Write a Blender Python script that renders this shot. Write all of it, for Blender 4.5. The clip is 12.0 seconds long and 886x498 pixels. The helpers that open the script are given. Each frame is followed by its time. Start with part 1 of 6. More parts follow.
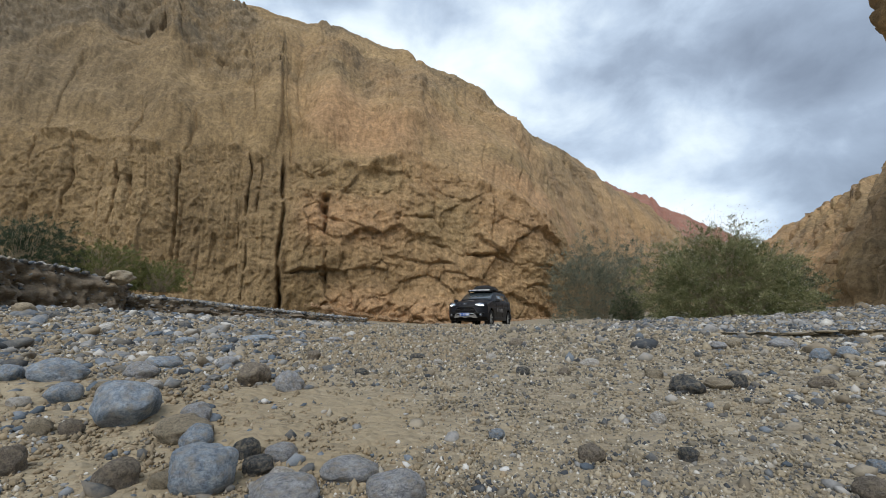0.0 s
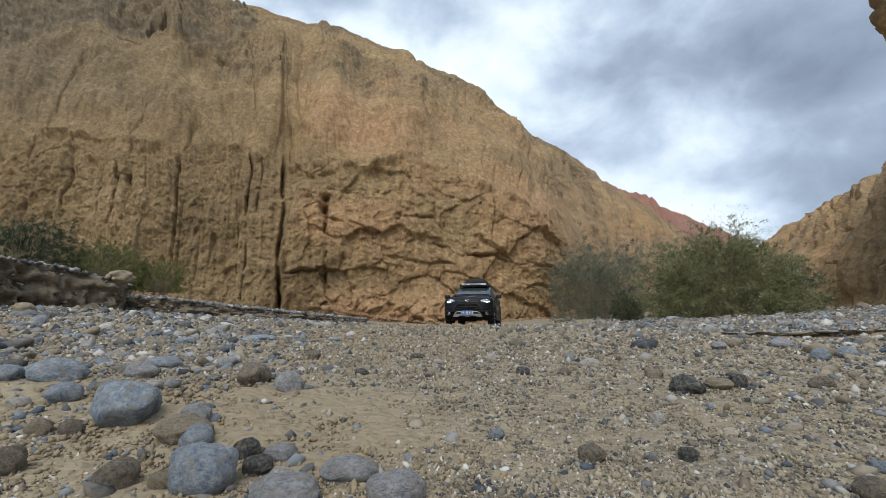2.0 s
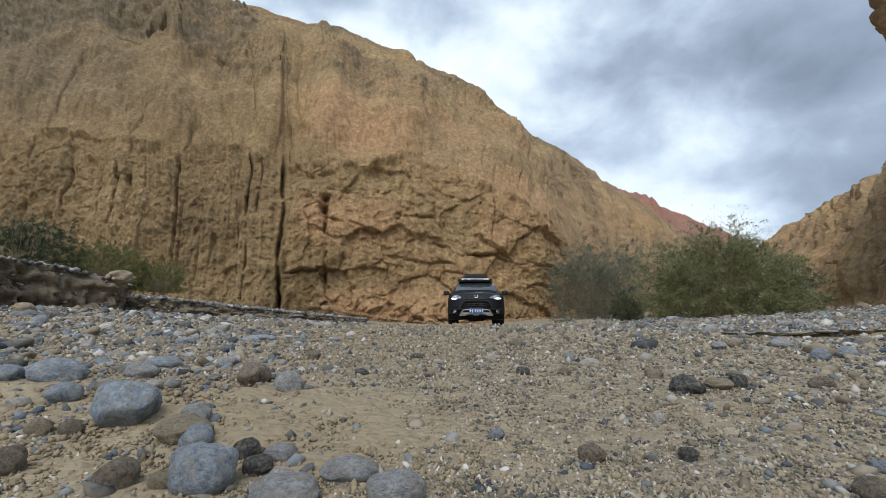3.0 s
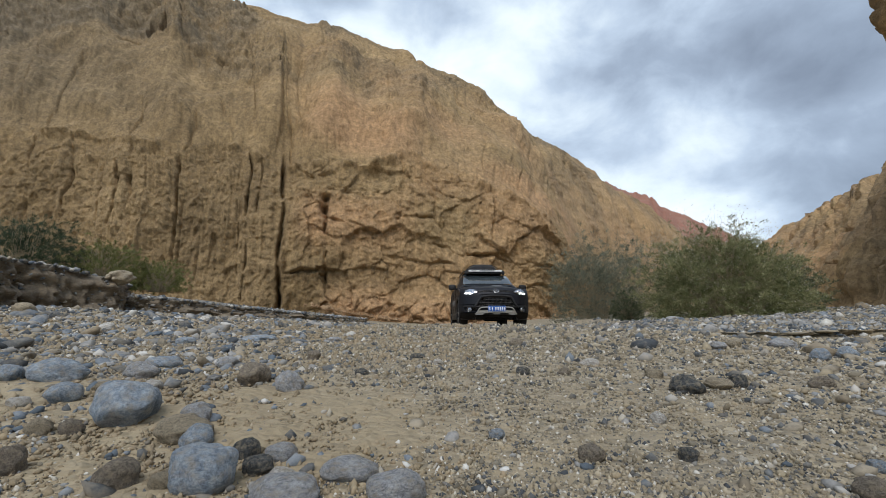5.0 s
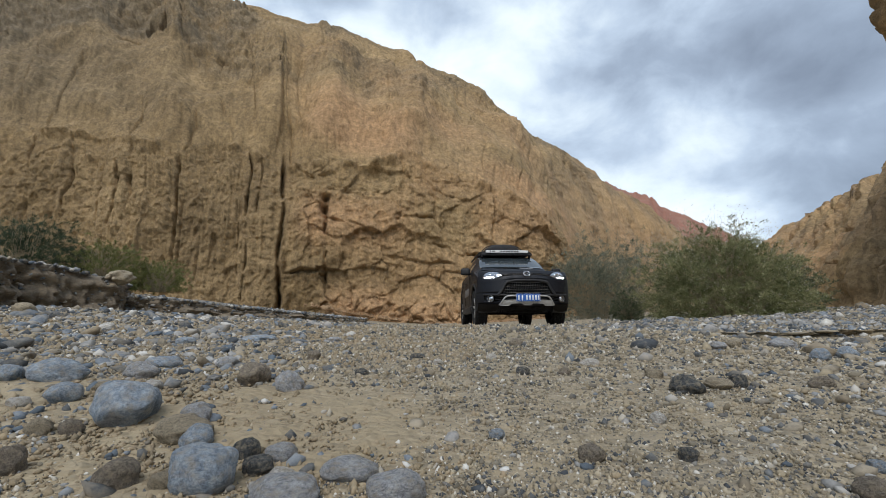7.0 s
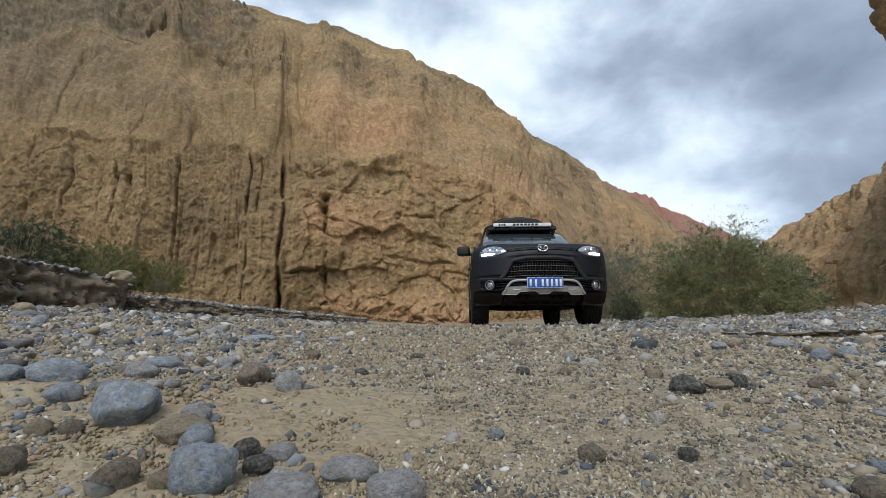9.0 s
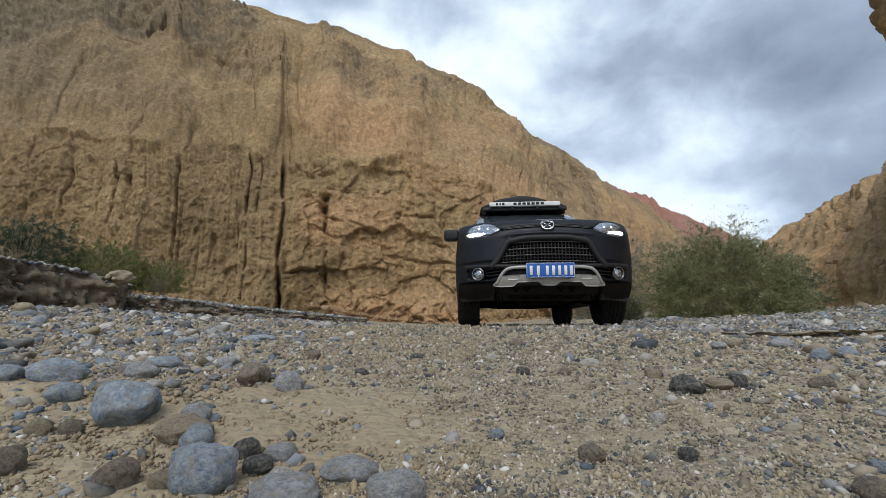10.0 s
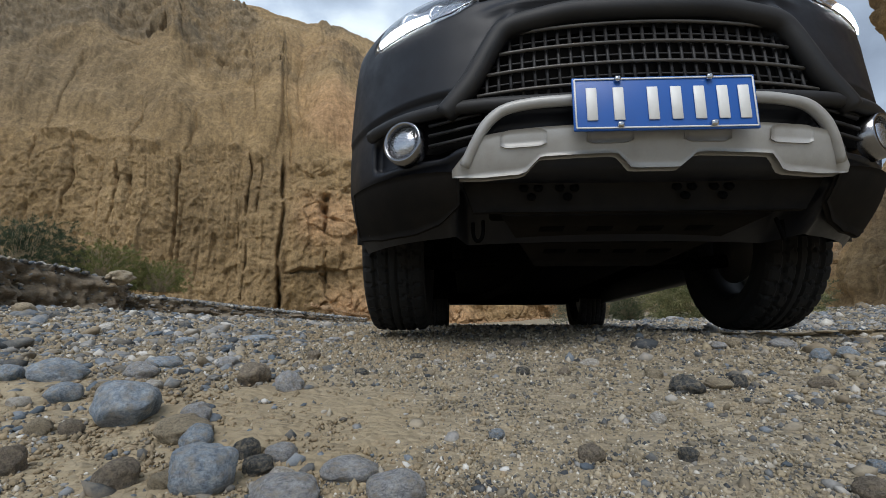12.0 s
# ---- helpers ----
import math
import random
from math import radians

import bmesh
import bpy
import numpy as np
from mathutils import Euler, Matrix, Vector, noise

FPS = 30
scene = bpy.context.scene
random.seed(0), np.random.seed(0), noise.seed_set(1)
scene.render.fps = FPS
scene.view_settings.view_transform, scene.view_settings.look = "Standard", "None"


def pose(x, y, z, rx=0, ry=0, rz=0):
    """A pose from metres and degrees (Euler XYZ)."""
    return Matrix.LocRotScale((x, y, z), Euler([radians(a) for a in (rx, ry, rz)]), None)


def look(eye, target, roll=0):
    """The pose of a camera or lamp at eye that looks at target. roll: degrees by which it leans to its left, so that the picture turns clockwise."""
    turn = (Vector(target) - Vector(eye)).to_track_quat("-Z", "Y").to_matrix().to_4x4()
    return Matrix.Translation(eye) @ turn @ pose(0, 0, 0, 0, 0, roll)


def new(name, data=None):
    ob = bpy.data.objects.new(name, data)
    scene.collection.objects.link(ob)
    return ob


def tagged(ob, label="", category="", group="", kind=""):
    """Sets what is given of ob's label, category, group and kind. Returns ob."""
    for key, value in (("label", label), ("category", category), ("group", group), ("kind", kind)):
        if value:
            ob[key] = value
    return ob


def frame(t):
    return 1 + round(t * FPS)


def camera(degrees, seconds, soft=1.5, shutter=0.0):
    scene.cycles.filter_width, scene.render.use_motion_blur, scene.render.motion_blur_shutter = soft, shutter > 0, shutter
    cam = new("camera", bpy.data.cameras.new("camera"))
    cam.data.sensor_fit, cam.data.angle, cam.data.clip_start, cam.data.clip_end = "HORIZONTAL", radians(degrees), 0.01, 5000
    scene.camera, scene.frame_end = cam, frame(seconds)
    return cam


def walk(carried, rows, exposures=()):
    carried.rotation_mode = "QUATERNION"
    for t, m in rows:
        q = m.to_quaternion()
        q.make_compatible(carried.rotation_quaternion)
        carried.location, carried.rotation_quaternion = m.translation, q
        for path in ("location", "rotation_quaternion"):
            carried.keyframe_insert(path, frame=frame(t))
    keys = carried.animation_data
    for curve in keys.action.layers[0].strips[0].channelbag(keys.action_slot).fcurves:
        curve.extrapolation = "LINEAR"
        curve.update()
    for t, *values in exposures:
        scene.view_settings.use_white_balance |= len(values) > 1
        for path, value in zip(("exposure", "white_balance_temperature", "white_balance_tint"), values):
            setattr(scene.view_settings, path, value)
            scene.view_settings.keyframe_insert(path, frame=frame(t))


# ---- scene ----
# Eye level is z = 0; the dry river bed lies a hand's width below it. The camera rests on the gravel and looks along +Y.
cam = camera(88, 12.0, soft=0.6)
walk(cam, [(0.0, pose(0, 0, 0, 99.3, 0, 0)), (12.0, pose(0, 0, 0, 99.3, 0, 0))],
     exposures=[(0.0, 0.0), (10.5, 0.0), (11.5, 0.0), (12.0, 0.02)])

# ---------------------------------------------------------------- light
SUN_EL, SUN_AZ = 50.0, 192.0


def make_world():
    w = bpy.data.worlds.new("sky")
    scene.world = w
    w.use_nodes = True
    nt = w.node_tree
    nt.nodes.clear()
    N = lambda k: nt.nodes.new(k)
    L = nt.links.new

    def math_(op, a, b=None):
        n = N("ShaderNodeMath")
        n.operation = op
        for k, v in ((0, a), (1, b)):
            if v is None:
                continue
            if isinstance(v, (int, float)):
                n.inputs[k].default_value = v
            else:
                L(v, n.inputs[k])
        return n.outputs[0]

    def ramp(fac, stops):
        n = N("ShaderNodeValToRGB")
        e = n.color_ramp.elements
        while len(e) < len(stops):
            e.new(0.5)
        for el, (p, c) in zip(e, stops):
            el.position, el.color = p, (*c, 1)
        L(fac, n.inputs[0])
        return n.outputs[0]

    tc = N("ShaderNodeTexCoord")
    sep = N("ShaderNodeSeparateXYZ")
    L(tc.outputs["Generated"], sep.inputs[0])
    X, Y, Z = sep.outputs
    mp = N("ShaderNodeMapping")
    mp.inputs["Location"].default_value = SKY_SHIFT
    mp.inputs["Scale"].default_value = (1.0, 1.0, 1.5)
    L(tc.outputs["Generated"], mp.inputs[0])

    def cloud(scale, detail, rough, dist):
        n = N("ShaderNodeTexNoise")
        n.inputs["Scale"].default_value = scale
        n.inputs["Detail"].default_value = detail
        n.inputs["Roughness"].default_value = rough
        n.inputs["Distortion"].default_value = dist
        L(mp.outputs[0], n.inputs[0])
        return n.outputs[0]

    big = cloud(2.6, 3, 0.5, 0.2)
    fine = cloud(6.5, 7, 0.55, 0.25)
    both = math_("ADD", math_("MULTIPLY", big, 0.62), math_("MULTIPLY", fine, 0.38))
    # the thick grey deck lies towards +X, thin bright cloud near the horizon and towards the ridge
    dot = N("ShaderNodeVectorMath")
    dot.operation = "DOT_PRODUCT"
    L(tc.outputs["Generated"], dot.inputs[0])
    dot.inputs[1].default_value = Vector((0.02, 0.86, 0.5)).normalized()
    glow = math_("POWER", math_("MAXIMUM", dot.outputs["Value"], 0.0), 9.0)

    def gap(way, tight):
        n = N("ShaderNodeVectorMath")
        n.operation = "DOT_PRODUCT"
        L(tc.outputs["Generated"], n.inputs[0])
        n.inputs[1].default_value = Vector(way).normalized()
        return math_("POWER", math_("MAXIMUM", n.outputs["Value"], 0.0), tight)

    # thin places in the cloud deck
    thin = math_("ADD", gap((0.08, 0.92, 0.56), 45.0), math_("ADD", math_("MULTIPLY", gap((0.54, 0.94, 0.455), 300.0), 1.5), math_("MULTIPLY", gap((0.51, 0.965, 0.26), 60.0), 1.6)))
    thick_ = math_("ADD", gap((0.52, 0.90, 0.60), 24.0), math_("MULTIPLY", gap((0.85, 0.90, 0.36), 60.0), 0.7))
    low = math_("POWER", math_("SUBTRACT", 1.0, math_("MINIMUM", math_("MAXIMUM", Z, 0.0), 1.0)), 9.0)
    both = math_("ADD", both, math_("ADD", math_("MULTIPLY", glow, 0.05), math_("MULTIPLY", low, 0.13)))
    both = math_("ADD", both, math_("SUBTRACT", math_("MULTIPLY", thin, 0.085), math_("MULTIPLY", thick_, 0.10)))
    col = ramp(both, [(0.34, (0.24, 0.295, 0.385)), (0.47, (0.37, 0.455, 0.58)), (0.56, (0.545, 0.66, 0.81)),
                      (0.65, (0.82, 0.94, 1.04)), (0.78, (1.10, 1.14, 1.18))])
    sky = N("ShaderNodeTexSky")
    sky.sky_type, sky.sun_disc = "NISHITA", False
    sky.sun_elevation, sky.sun_rotation = radians(SUN_EL), radians(SUN_AZ)
    bg1, bg2, addn, out = N("ShaderNodeBackground"), N("ShaderNodeBackground"), N("ShaderNodeAddShader"), N("ShaderNodeOutputWorld")
    L(sky.outputs[0], bg1.inputs[0])
    bg1.inputs[1].default_value = 0.012
    L(col, bg2.inputs[0])
    bg2.inputs[1].default_value = CLOUD_LIGHT
    L(bg1.outputs[0], addn.inputs[0])
    L(bg2.outputs[0], addn.inputs[1])
    L(addn.outputs[0], out.inputs[0])


SKY_SHIFT = (3.1, 1.7, 0.0)
CLOUD_LIGHT = 1.0
make_world()
sun = new("sun", bpy.data.lights.new("sun", "SUN"))
sun.data.energy, sun.data.angle, sun.data.color = 2.0, radians(35), (1.0, 0.98, 0.955)
az, el = radians(SUN_AZ), radians(SUN_EL)
sun.matrix_basis = look((0, 0, 60), (-math.sin(az) * math.cos(el), -math.cos(az) * math.cos(el), 60 - math.sin(el)))

# ---------------------------------------------------------------- materials
def material(name, rough=0.8, metal=0.0, color=(0.5, 0.5, 0.5)):
    m = bpy.data.materials.new(name)
    m.use_nodes = True
    b = m.node_tree.nodes["Principled BSDF"]
    b.inputs["Roughness"].default_value = rough
    b.inputs["Metallic"].default_value = metal
    b.inputs["Base Color"].default_value = (*color, 1)
    return m


class Graph:
    """Short hand for the nodes of one material."""

    def __init__(self, m):
        self.nt = m.node_tree
        self.b = self.nt.nodes["Principled BSDF"]
        self.tc = self.nt.nodes.new("ShaderNodeTexCoord")

    def n(self, kind, **inputs):
        node = self.nt.nodes.new(kind)
        for k, v in inputs.items():
            self.put(node, k.replace("_", " "), v)
        return node

    def put(self, node, key, v):
        s = node.inputs[key]
        if isinstance(v, bpy.types.NodeSocket):
            self.nt.links.new(v, s)
        else:
            s.default_value = v

    def scaled(self, scale, coords="Object"):
        mp = self.nt.nodes.new("ShaderNodeMapping")
        mp.inputs["Scale"].default_value = scale
        self.nt.links.new(self.tc.outputs[coords], mp.inputs[0])
        return mp.outputs[0]

    def noise(self, scale, detail=4, rough=0.55, vec=None, dist=0.0):
        node = self.n("ShaderNodeTexNoise", Scale=scale, Detail=detail, Roughness=rough, Distortion=dist)
        self.nt.links.new(vec or self.tc.outputs["Object"], node.inputs[0])
        return node.outputs[0]

    def voronoi(self, scale, vec=None, feature="F1", out=0, randomness=1.0):
        node = self.n("ShaderNodeTexVoronoi", Scale=scale, Randomness=randomness)
        node.feature = feature
        self.nt.links.new(vec or self.tc.outputs["Object"], node.inputs[0])
        return node.outputs[out]

    def ramp(self, fac, stops, interp="LINEAR"):
        node = self.nt.nodes.new("ShaderNodeValToRGB")
        node.color_ramp.interpolation = interp
        e = node.color_ramp.elements
        while len(e) < len(stops):
            e.new(0.5)
        for el_, (p, c) in zip(e, stops):
            el_.position = p
            el_.color = (*c, 1) if isinstance(c, tuple) else (c, c, c, 1)
        self.nt.links.new(fac, node.inputs[0])
        return node.outputs[0]

    def mix(self, fac, a, b, mode="MIX"):
        node = self.nt.nodes.new("ShaderNodeMix")
        node.data_type, node.blend_type = "RGBA", mode
        for key, v in ((0, fac), (6, a), (7, b)):
            if isinstance(v, bpy.types.NodeSocket):
                self.nt.links.new(v, node.inputs[key])
            else:
                node.inputs[key].default_value = (*v, 1) if isinstance(v, tuple) else v
        return node.outputs[2]

    def math(self, op, a, b=0.0):
        node = self.nt.nodes.new("ShaderNodeMath")
        node.operation = op
        for key, v in ((0, a), (1, b)):
            if isinstance(v, bpy.types.NodeSocket):
                self.nt.links.new(v, node.inputs[key])
            else:
                node.inputs[key].default_value = v
        return node.outputs[0]

    def attribute(self, name, out="Fac"):
        node = self.nt.nodes.new("ShaderNodeAttribute")
        node.attribute_name = name
        return node.outputs[out]

    def island(self):
        return self.nt.nodes.new("ShaderNodeNewGeometry").outputs["Random Per Island"]

    def one(self):
        return self.nt.nodes.new("ShaderNodeObjectInfo").outputs["Random"]

    def color(self, sock):
        self.nt.links.new(sock, self.b.inputs["Base Color"])
        return self

    def rough(self, sock):
        self.nt.links.new(sock, self.b.inputs["Roughness"])
        return self

    def bump(self, sock, strength, distance):
        node = self.n("ShaderNodeBump", Strength=strength, Distance=distance, Height=sock)
        self.nt.links.new(node.outputs[0], self.b.inputs["Normal"])
        return self


def cliff_material():
    """Weathered loess and mudstone: ochre, greyer on the crags, redder in the broken part."""
    m = material("cliff_earth", 0.95)
    g = Graph(m)
    base = g.ramp(g.noise(0.16, 6, 0.62), [(0.32, (0.262, 0.174, 0.080)), (0.50, (0.37, 0.249, 0.117)), (0.68, (0.47, 0.326, 0.163))])
    base = g.mix(g.attribute("red"), base, (0.50, 0.303, 0.151))
    base = g.mix(g.attribute("grey"), base, (0.212, 0.162, 0.10))
    # rain streaks down the face, and pale dust
    streak = g.noise(1.0, 6, 0.65, g.scaled((3.0, 3.0, 0.09)))
    base = g.mix(0.65, base, g.ramp(streak, [(0.36, 0.36), (0.64, 0.64)]), "OVERLAY")
    bed = g.noise(1.0, 5, 0.6, g.scaled((0.10, 0.10, 1.6)))
    base = g.mix(0.25, base, g.ramp(bed, [(0.35, 0.40), (0.65, 0.60)]), "OVERLAY")
    grit = g.noise(3.2, 9, 0.80)
    base = g.mix(0.62, base, g.ramp(grit, [(0.38, 0.24), (0.62, 0.74)]), "OVERLAY")
    spots = g.ramp(g.noise(2.6, 7, 0.78), [(0.55, 0.0), (0.63, 0.8)])
    base = g.mix(g.math("MULTIPLY", spots, g.attribute("band")), base, (0.125, 0.092, 0.06))
    pits = g.ramp(g.noise(4.2, 8, 0.85), [(0.385, 0.22), (0.43, 1.0)])
    where = g.ramp(g.noise(0.45, 5, 0.65), [(0.44, 0.08), (0.58, 0.75)])
    base = g.mix(where, base, pits, "MULTIPLY")
    flecks = g.ramp(g.voronoi(7.0), [(0.10, 0.4), (0.17, 1.0), (0.62, 1.0), (0.78, 1.2)])
    base = g.mix(0.6, base, flecks, "MULTIPLY")
    g.color(base)
    h = g.math("ADD", g.math("MULTIPLY", g.noise(2.4, 10, 0.75, g.scaled((1, 1, 0.7))), 0.5), g.math("MULTIPLY", g.noise(14.0, 6, 0.75), 0.25))
    g.bump(h, 1.0, 0.32)
    return m


def red_hill_material():
    m = material("red_sandstone", 0.95)
    g = Graph(m)
    lay = g.noise(1.0, 5, 0.6, g.scaled((0.03, 0.03, 0.25)))
    g.color(g.ramp(lay, [(0.3, (0.29, 0.125, 0.085)), (0.5, (0.36, 0.175, 0.125)), (0.7, (0.38, 0.25, 0.18))]))
    g.bump(g.noise(0.35, 8, 0.65), 0.8, 2.0)
    return m


STONE_STOPS = [(0.0, (0.105, 0.13, 0.155)), (0.18, (0.19, 0.215, 0.24)), (0.36, (0.135, 0.135, 0.13)), (0.46, (0.27, 0.265, 0.25)),
               (0.56, (0.22, 0.18, 0.125)), (0.66, (0.31, 0.265, 0.195)), (0.72, (0.065, 0.073, 0.080)), (0.84, (0.36, 0.35, 0.33)), (0.955, (0.56, 0.54, 0.50))]
SAND_STOPS = [(0.0, (0.06, 0.066, 0.072)), (0.14, (0.20, 0.175, 0.13)), (0.30, (0.32, 0.265, 0.175)), (0.50, (0.22, 0.18, 0.12)),
              (0.66, (0.40, 0.34, 0.24)), (0.78, (0.105, 0.108, 0.108)), (0.87, (0.44, 0.40, 0.33)), (0.965, (0.64, 0.61, 0.55))]


def ground_material():
    """Silty sand full of grit and small pebbles."""
    m = material("river_gravel", 0.95)
    g = Graph(m)
    silt = g.ramp(g.noise(1.1, 5, 0.6), [(0.35, (0.33, 0.258, 0.155)), (0.65, (0.41, 0.328, 0.205))])
    v1 = g.voronoi(85.0, out=1)
    s1 = g.nt.nodes.new("ShaderNodeSeparateColor")
    g.nt.links.new(v1, s1.inputs[0])
    grit = g.ramp(s1.outputs[0], [(0.0, (0.17, 0.15, 0.115)), (0.4, (0.30, 0.25, 0.17)), (0.7, (0.25, 0.21, 0.15)), (1.0, (0.40, 0.345, 0.25))])
    v2 = g.voronoi(22.0, out=1)
    s2 = g.nt.nodes.new("ShaderNodeSeparateColor")
    g.nt.links.new(v2, s2.inputs[0])
    peb = g.ramp(s2.outputs[1], [(0.0, (0.16, 0.15, 0.13)), (0.5, (0.28, 0.235, 0.165)), (1.0, (0.36, 0.31, 0.22))])
    keep = g.attribute("silt")
    col = g.mix(g.ramp(g.noise(5.0, 4, 0.6), [(0.35, 0.35), (0.6, 0.9)]), silt, grit)
    col = g.mix(g.ramp(g.noise(2.0, 4, 0.6), [(0.50, 0.0), (0.65, 0.7)]), col, peb)
    col = g.mix(keep, col, g.mix(0.25, silt, grit))
    col = g.mix(0.3, col, g.ramp(g.noise(0.5, 5, 0.6), [(0.3, 0.38), (0.7, 0.62)]), "OVERLAY")
    g.color(col)
    h1 = g.ramp(g.voronoi(85.0), [(0.0, 1.0), (0.7, 0.0)])
    h2 = g.ramp(g.voronoi(22.0), [(0.0, 1.0), (0.7, 0.0)])
    h = g.math("ADD", g.math("MULTIPLY", h1, 0.4), g.math("ADD", g.math("MULTIPLY", h2, 0.6), g.math("MULTIPLY", g.noise(40, 5, 0.7), 0.6)))
    g.bump(h, 0.8, 0.012)
    return m


def pebble_material(name, stops, per_object=False):
    m = material(name, 0.85)
    g = Graph(m)
    pick = g.one() if per_object else g.island()
    col = g.ramp(pick, stops, "CONSTANT")
    col = g.mix(0.8, col, g.ramp(g.noise(22.0, 7, 0.78), [(0.34, 0.22), (0.66, 0.76)]), "OVERLAY")
    dust = g.ramp(g.noise(11.0, 7, 0.72), [(0.48, 0.0), (0.66, 0.7)])
    g.color(g.mix(dust, col, (0.30, 0.24, 0.155)))
    g.bump(g.noise(70.0, 5, 0.7), 0.5, 0.003)
    return m


def bank_material():
    """Silty scarp with grit; the flat top is strewn with stones."""
    m = material("bank_silt", 0.96)
    g = Graph(m)
    lay = g.noise(1.0, 7, 0.75, g.scaled((4.0, 4.0, 9.0)))
    col = g.ramp(lay, [(0.3, (0.11, 0.088, 0.062)), (0.5, (0.20, 0.158, 0.108)), (0.68, (0.34, 0.265, 0.175))])
    col = g.mix(g.ramp(g.noise(22, 6, 0.75), [(0.55, 0.0), (0.64, 0.8)]), col, (0.26, 0.235, 0.20))
    top = g.mix(g.ramp(g.noise(12, 5, 0.7), [(0.4, 0.0), (0.6, 1.0)]), (0.24, 0.21, 0.16), (0.17, 0.17, 0.165))
    g.color(g.mix(g.attribute("top"), col, top))
    g.bump(g.noise(11, 9, 0.78), 0.8, 0.05)
    return m


def leaf_material(name, dark, light):
    m = material(name, 0.75)
    g = Graph(m)
    col = g.ramp(g.attribute("tone"), [(0.15, dark), (0.60, tuple(0.55 * a + 0.45 * b for a, b in zip(dark, light))), (0.88, light)])
    g.color(col)
    thin = g.n("ShaderNodeBsdfTranslucent", Color=col)
    both = g.n("ShaderNodeMixShader", Fac=0.42)
    out = g.nt.nodes["Material Output"]
    g.nt.links.new(g.b.outputs[0], both.inputs[1])
    g.nt.links.new(thin.outputs[0], both.inputs[2])
    g.nt.links.new(both.outputs[0], out.inputs["Surface"])
    return m


M_CLIFF, M_RED, M_GROUND, M_BANK = cliff_material(), red_hill_material(), ground_material(), bank_material()
M_STONE = pebble_material("river_stone", STONE_STOPS)
M_GRIT = pebble_material("river_grit", SAND_STOPS)

# ---------------------------------------------------------------- numeric helpers
def hash3(i, j, k, seed=0):
    h = (i.astype(np.int64) * 374761393 + j.astype(np.int64) * 668265263 + k.astype(np.int64) * 2147483647 + seed * 1274126177) & 0xFFFFFFFF
    h = ((h ^ (h >> 13)) * 1274126177) & 0xFFFFFFFF
    h = ((h ^ (h >> 16)) * 2246822519) & 0xFFFFFFFF
    return ((h ^ (h >> 15)) & 0xFFFFFF) / float(0xFFFFFF)


def vnoise(x, y, z, seed=0):
    """Smooth value noise in -1..1."""
    x, y, z = np.broadcast_arrays(np.asarray(x, float), np.asarray(y, float), np.asarray(z, float))
    i, j, k = np.floor(x), np.floor(y), np.floor(z)
    u, v, w = x - i, y - j, z - k
    u, v, w = (a * a * a * (a * (a * 6 - 15) + 10) for a in (u, v, w))
    r = 0
    for a in (0, 1):
        for b in (0, 1):
            for c in (0, 1):
                r = r + hash3(i + a, j + b, k + c, seed) * (u if a else 1 - u) * (v if b else 1 - v) * (w if c else 1 - w)
    return 2 * r - 1


def fbm(x, y, z, octaves=4, gain=0.5, seed=0):
    r, amp = 0, 1.0
    for o in range(octaves):
        r = r + amp * vnoise(x * 2 ** o, y * 2 ** o, z * 2 ** o, seed + o * 17)
        amp *= gain
    return r


def cells(x, z, seed=0):
    """Distance to the nearest and second nearest cell point, a random value of the nearest cell and the way from its point."""
    i, k = np.floor(x), np.floor(z)
    zero = np.zeros(x.shape)
    f1, f2, cid = np.full(x.shape, 9.0), np.full(x.shape, 9.0), np.zeros(x.shape)
    ox, oz = np.zeros(x.shape), np.zeros(x.shape)
    for a in (-1, 0, 1):
        for c in (-1, 0, 1):
            p, r = i + a, k + c
            dx, dz = x - p - hash3(p, zero, r, seed), z - r - hash3(p, zero, r, seed + 2)
            d = np.sqrt(dx ** 2 + dz ** 2)
            near = d < f1
            f2 = np.where(near, f1, np.minimum(f2, d))
            cid = np.where(near, hash3(p, zero, r, seed + 3), cid)
            ox, oz = np.where(near, dx, ox), np.where(near, dz, oz)
            f1 = np.where(near, d, f1)
    return f1, f2, cid, ox, oz


def sstep(a, b, x):
    t = np.clip((x - a) / (b - a), 0, 1)
    return t * t * (3 - 2 * t)


def smooth_interp(x, xs, ys):
    """Interpolation through a few stations, softened."""
    xs, ys = np.asarray(xs, float), np.asarray(ys, float)
    m = np.gradient(ys, xs)
    k = np.clip(np.searchsorted(xs, x) - 1, 0, len(xs) - 2)
    h = xs[k + 1] - xs[k]
    t = np.clip((x - xs[k]) / h, 0, 1)
    return ((2 * t ** 3 - 3 * t ** 2 + 1) * ys[k] + (t ** 3 - 2 * t ** 2 + t) * h * m[k] + (3 * t ** 2 - 2 * t ** 3) * ys[k + 1] + (t ** 3 - t ** 2) * h * m[k + 1])


def grid_mesh(name, P, mat, attrs=(), smooth=True):
    """One mesh object from a rows x columns x 3 array of places."""
    a, b = P.shape[:2]
    idx = np.arange(a * b).reshape(a, b)
    f = np.stack([idx[:-1, :-1], idx[:-1, 1:], idx[1:, 1:], idx[1:, :-1]], -1).reshape(-1, 4)
    return raw_mesh(name, P.reshape(-1, 3), f, mat, attrs, smooth)


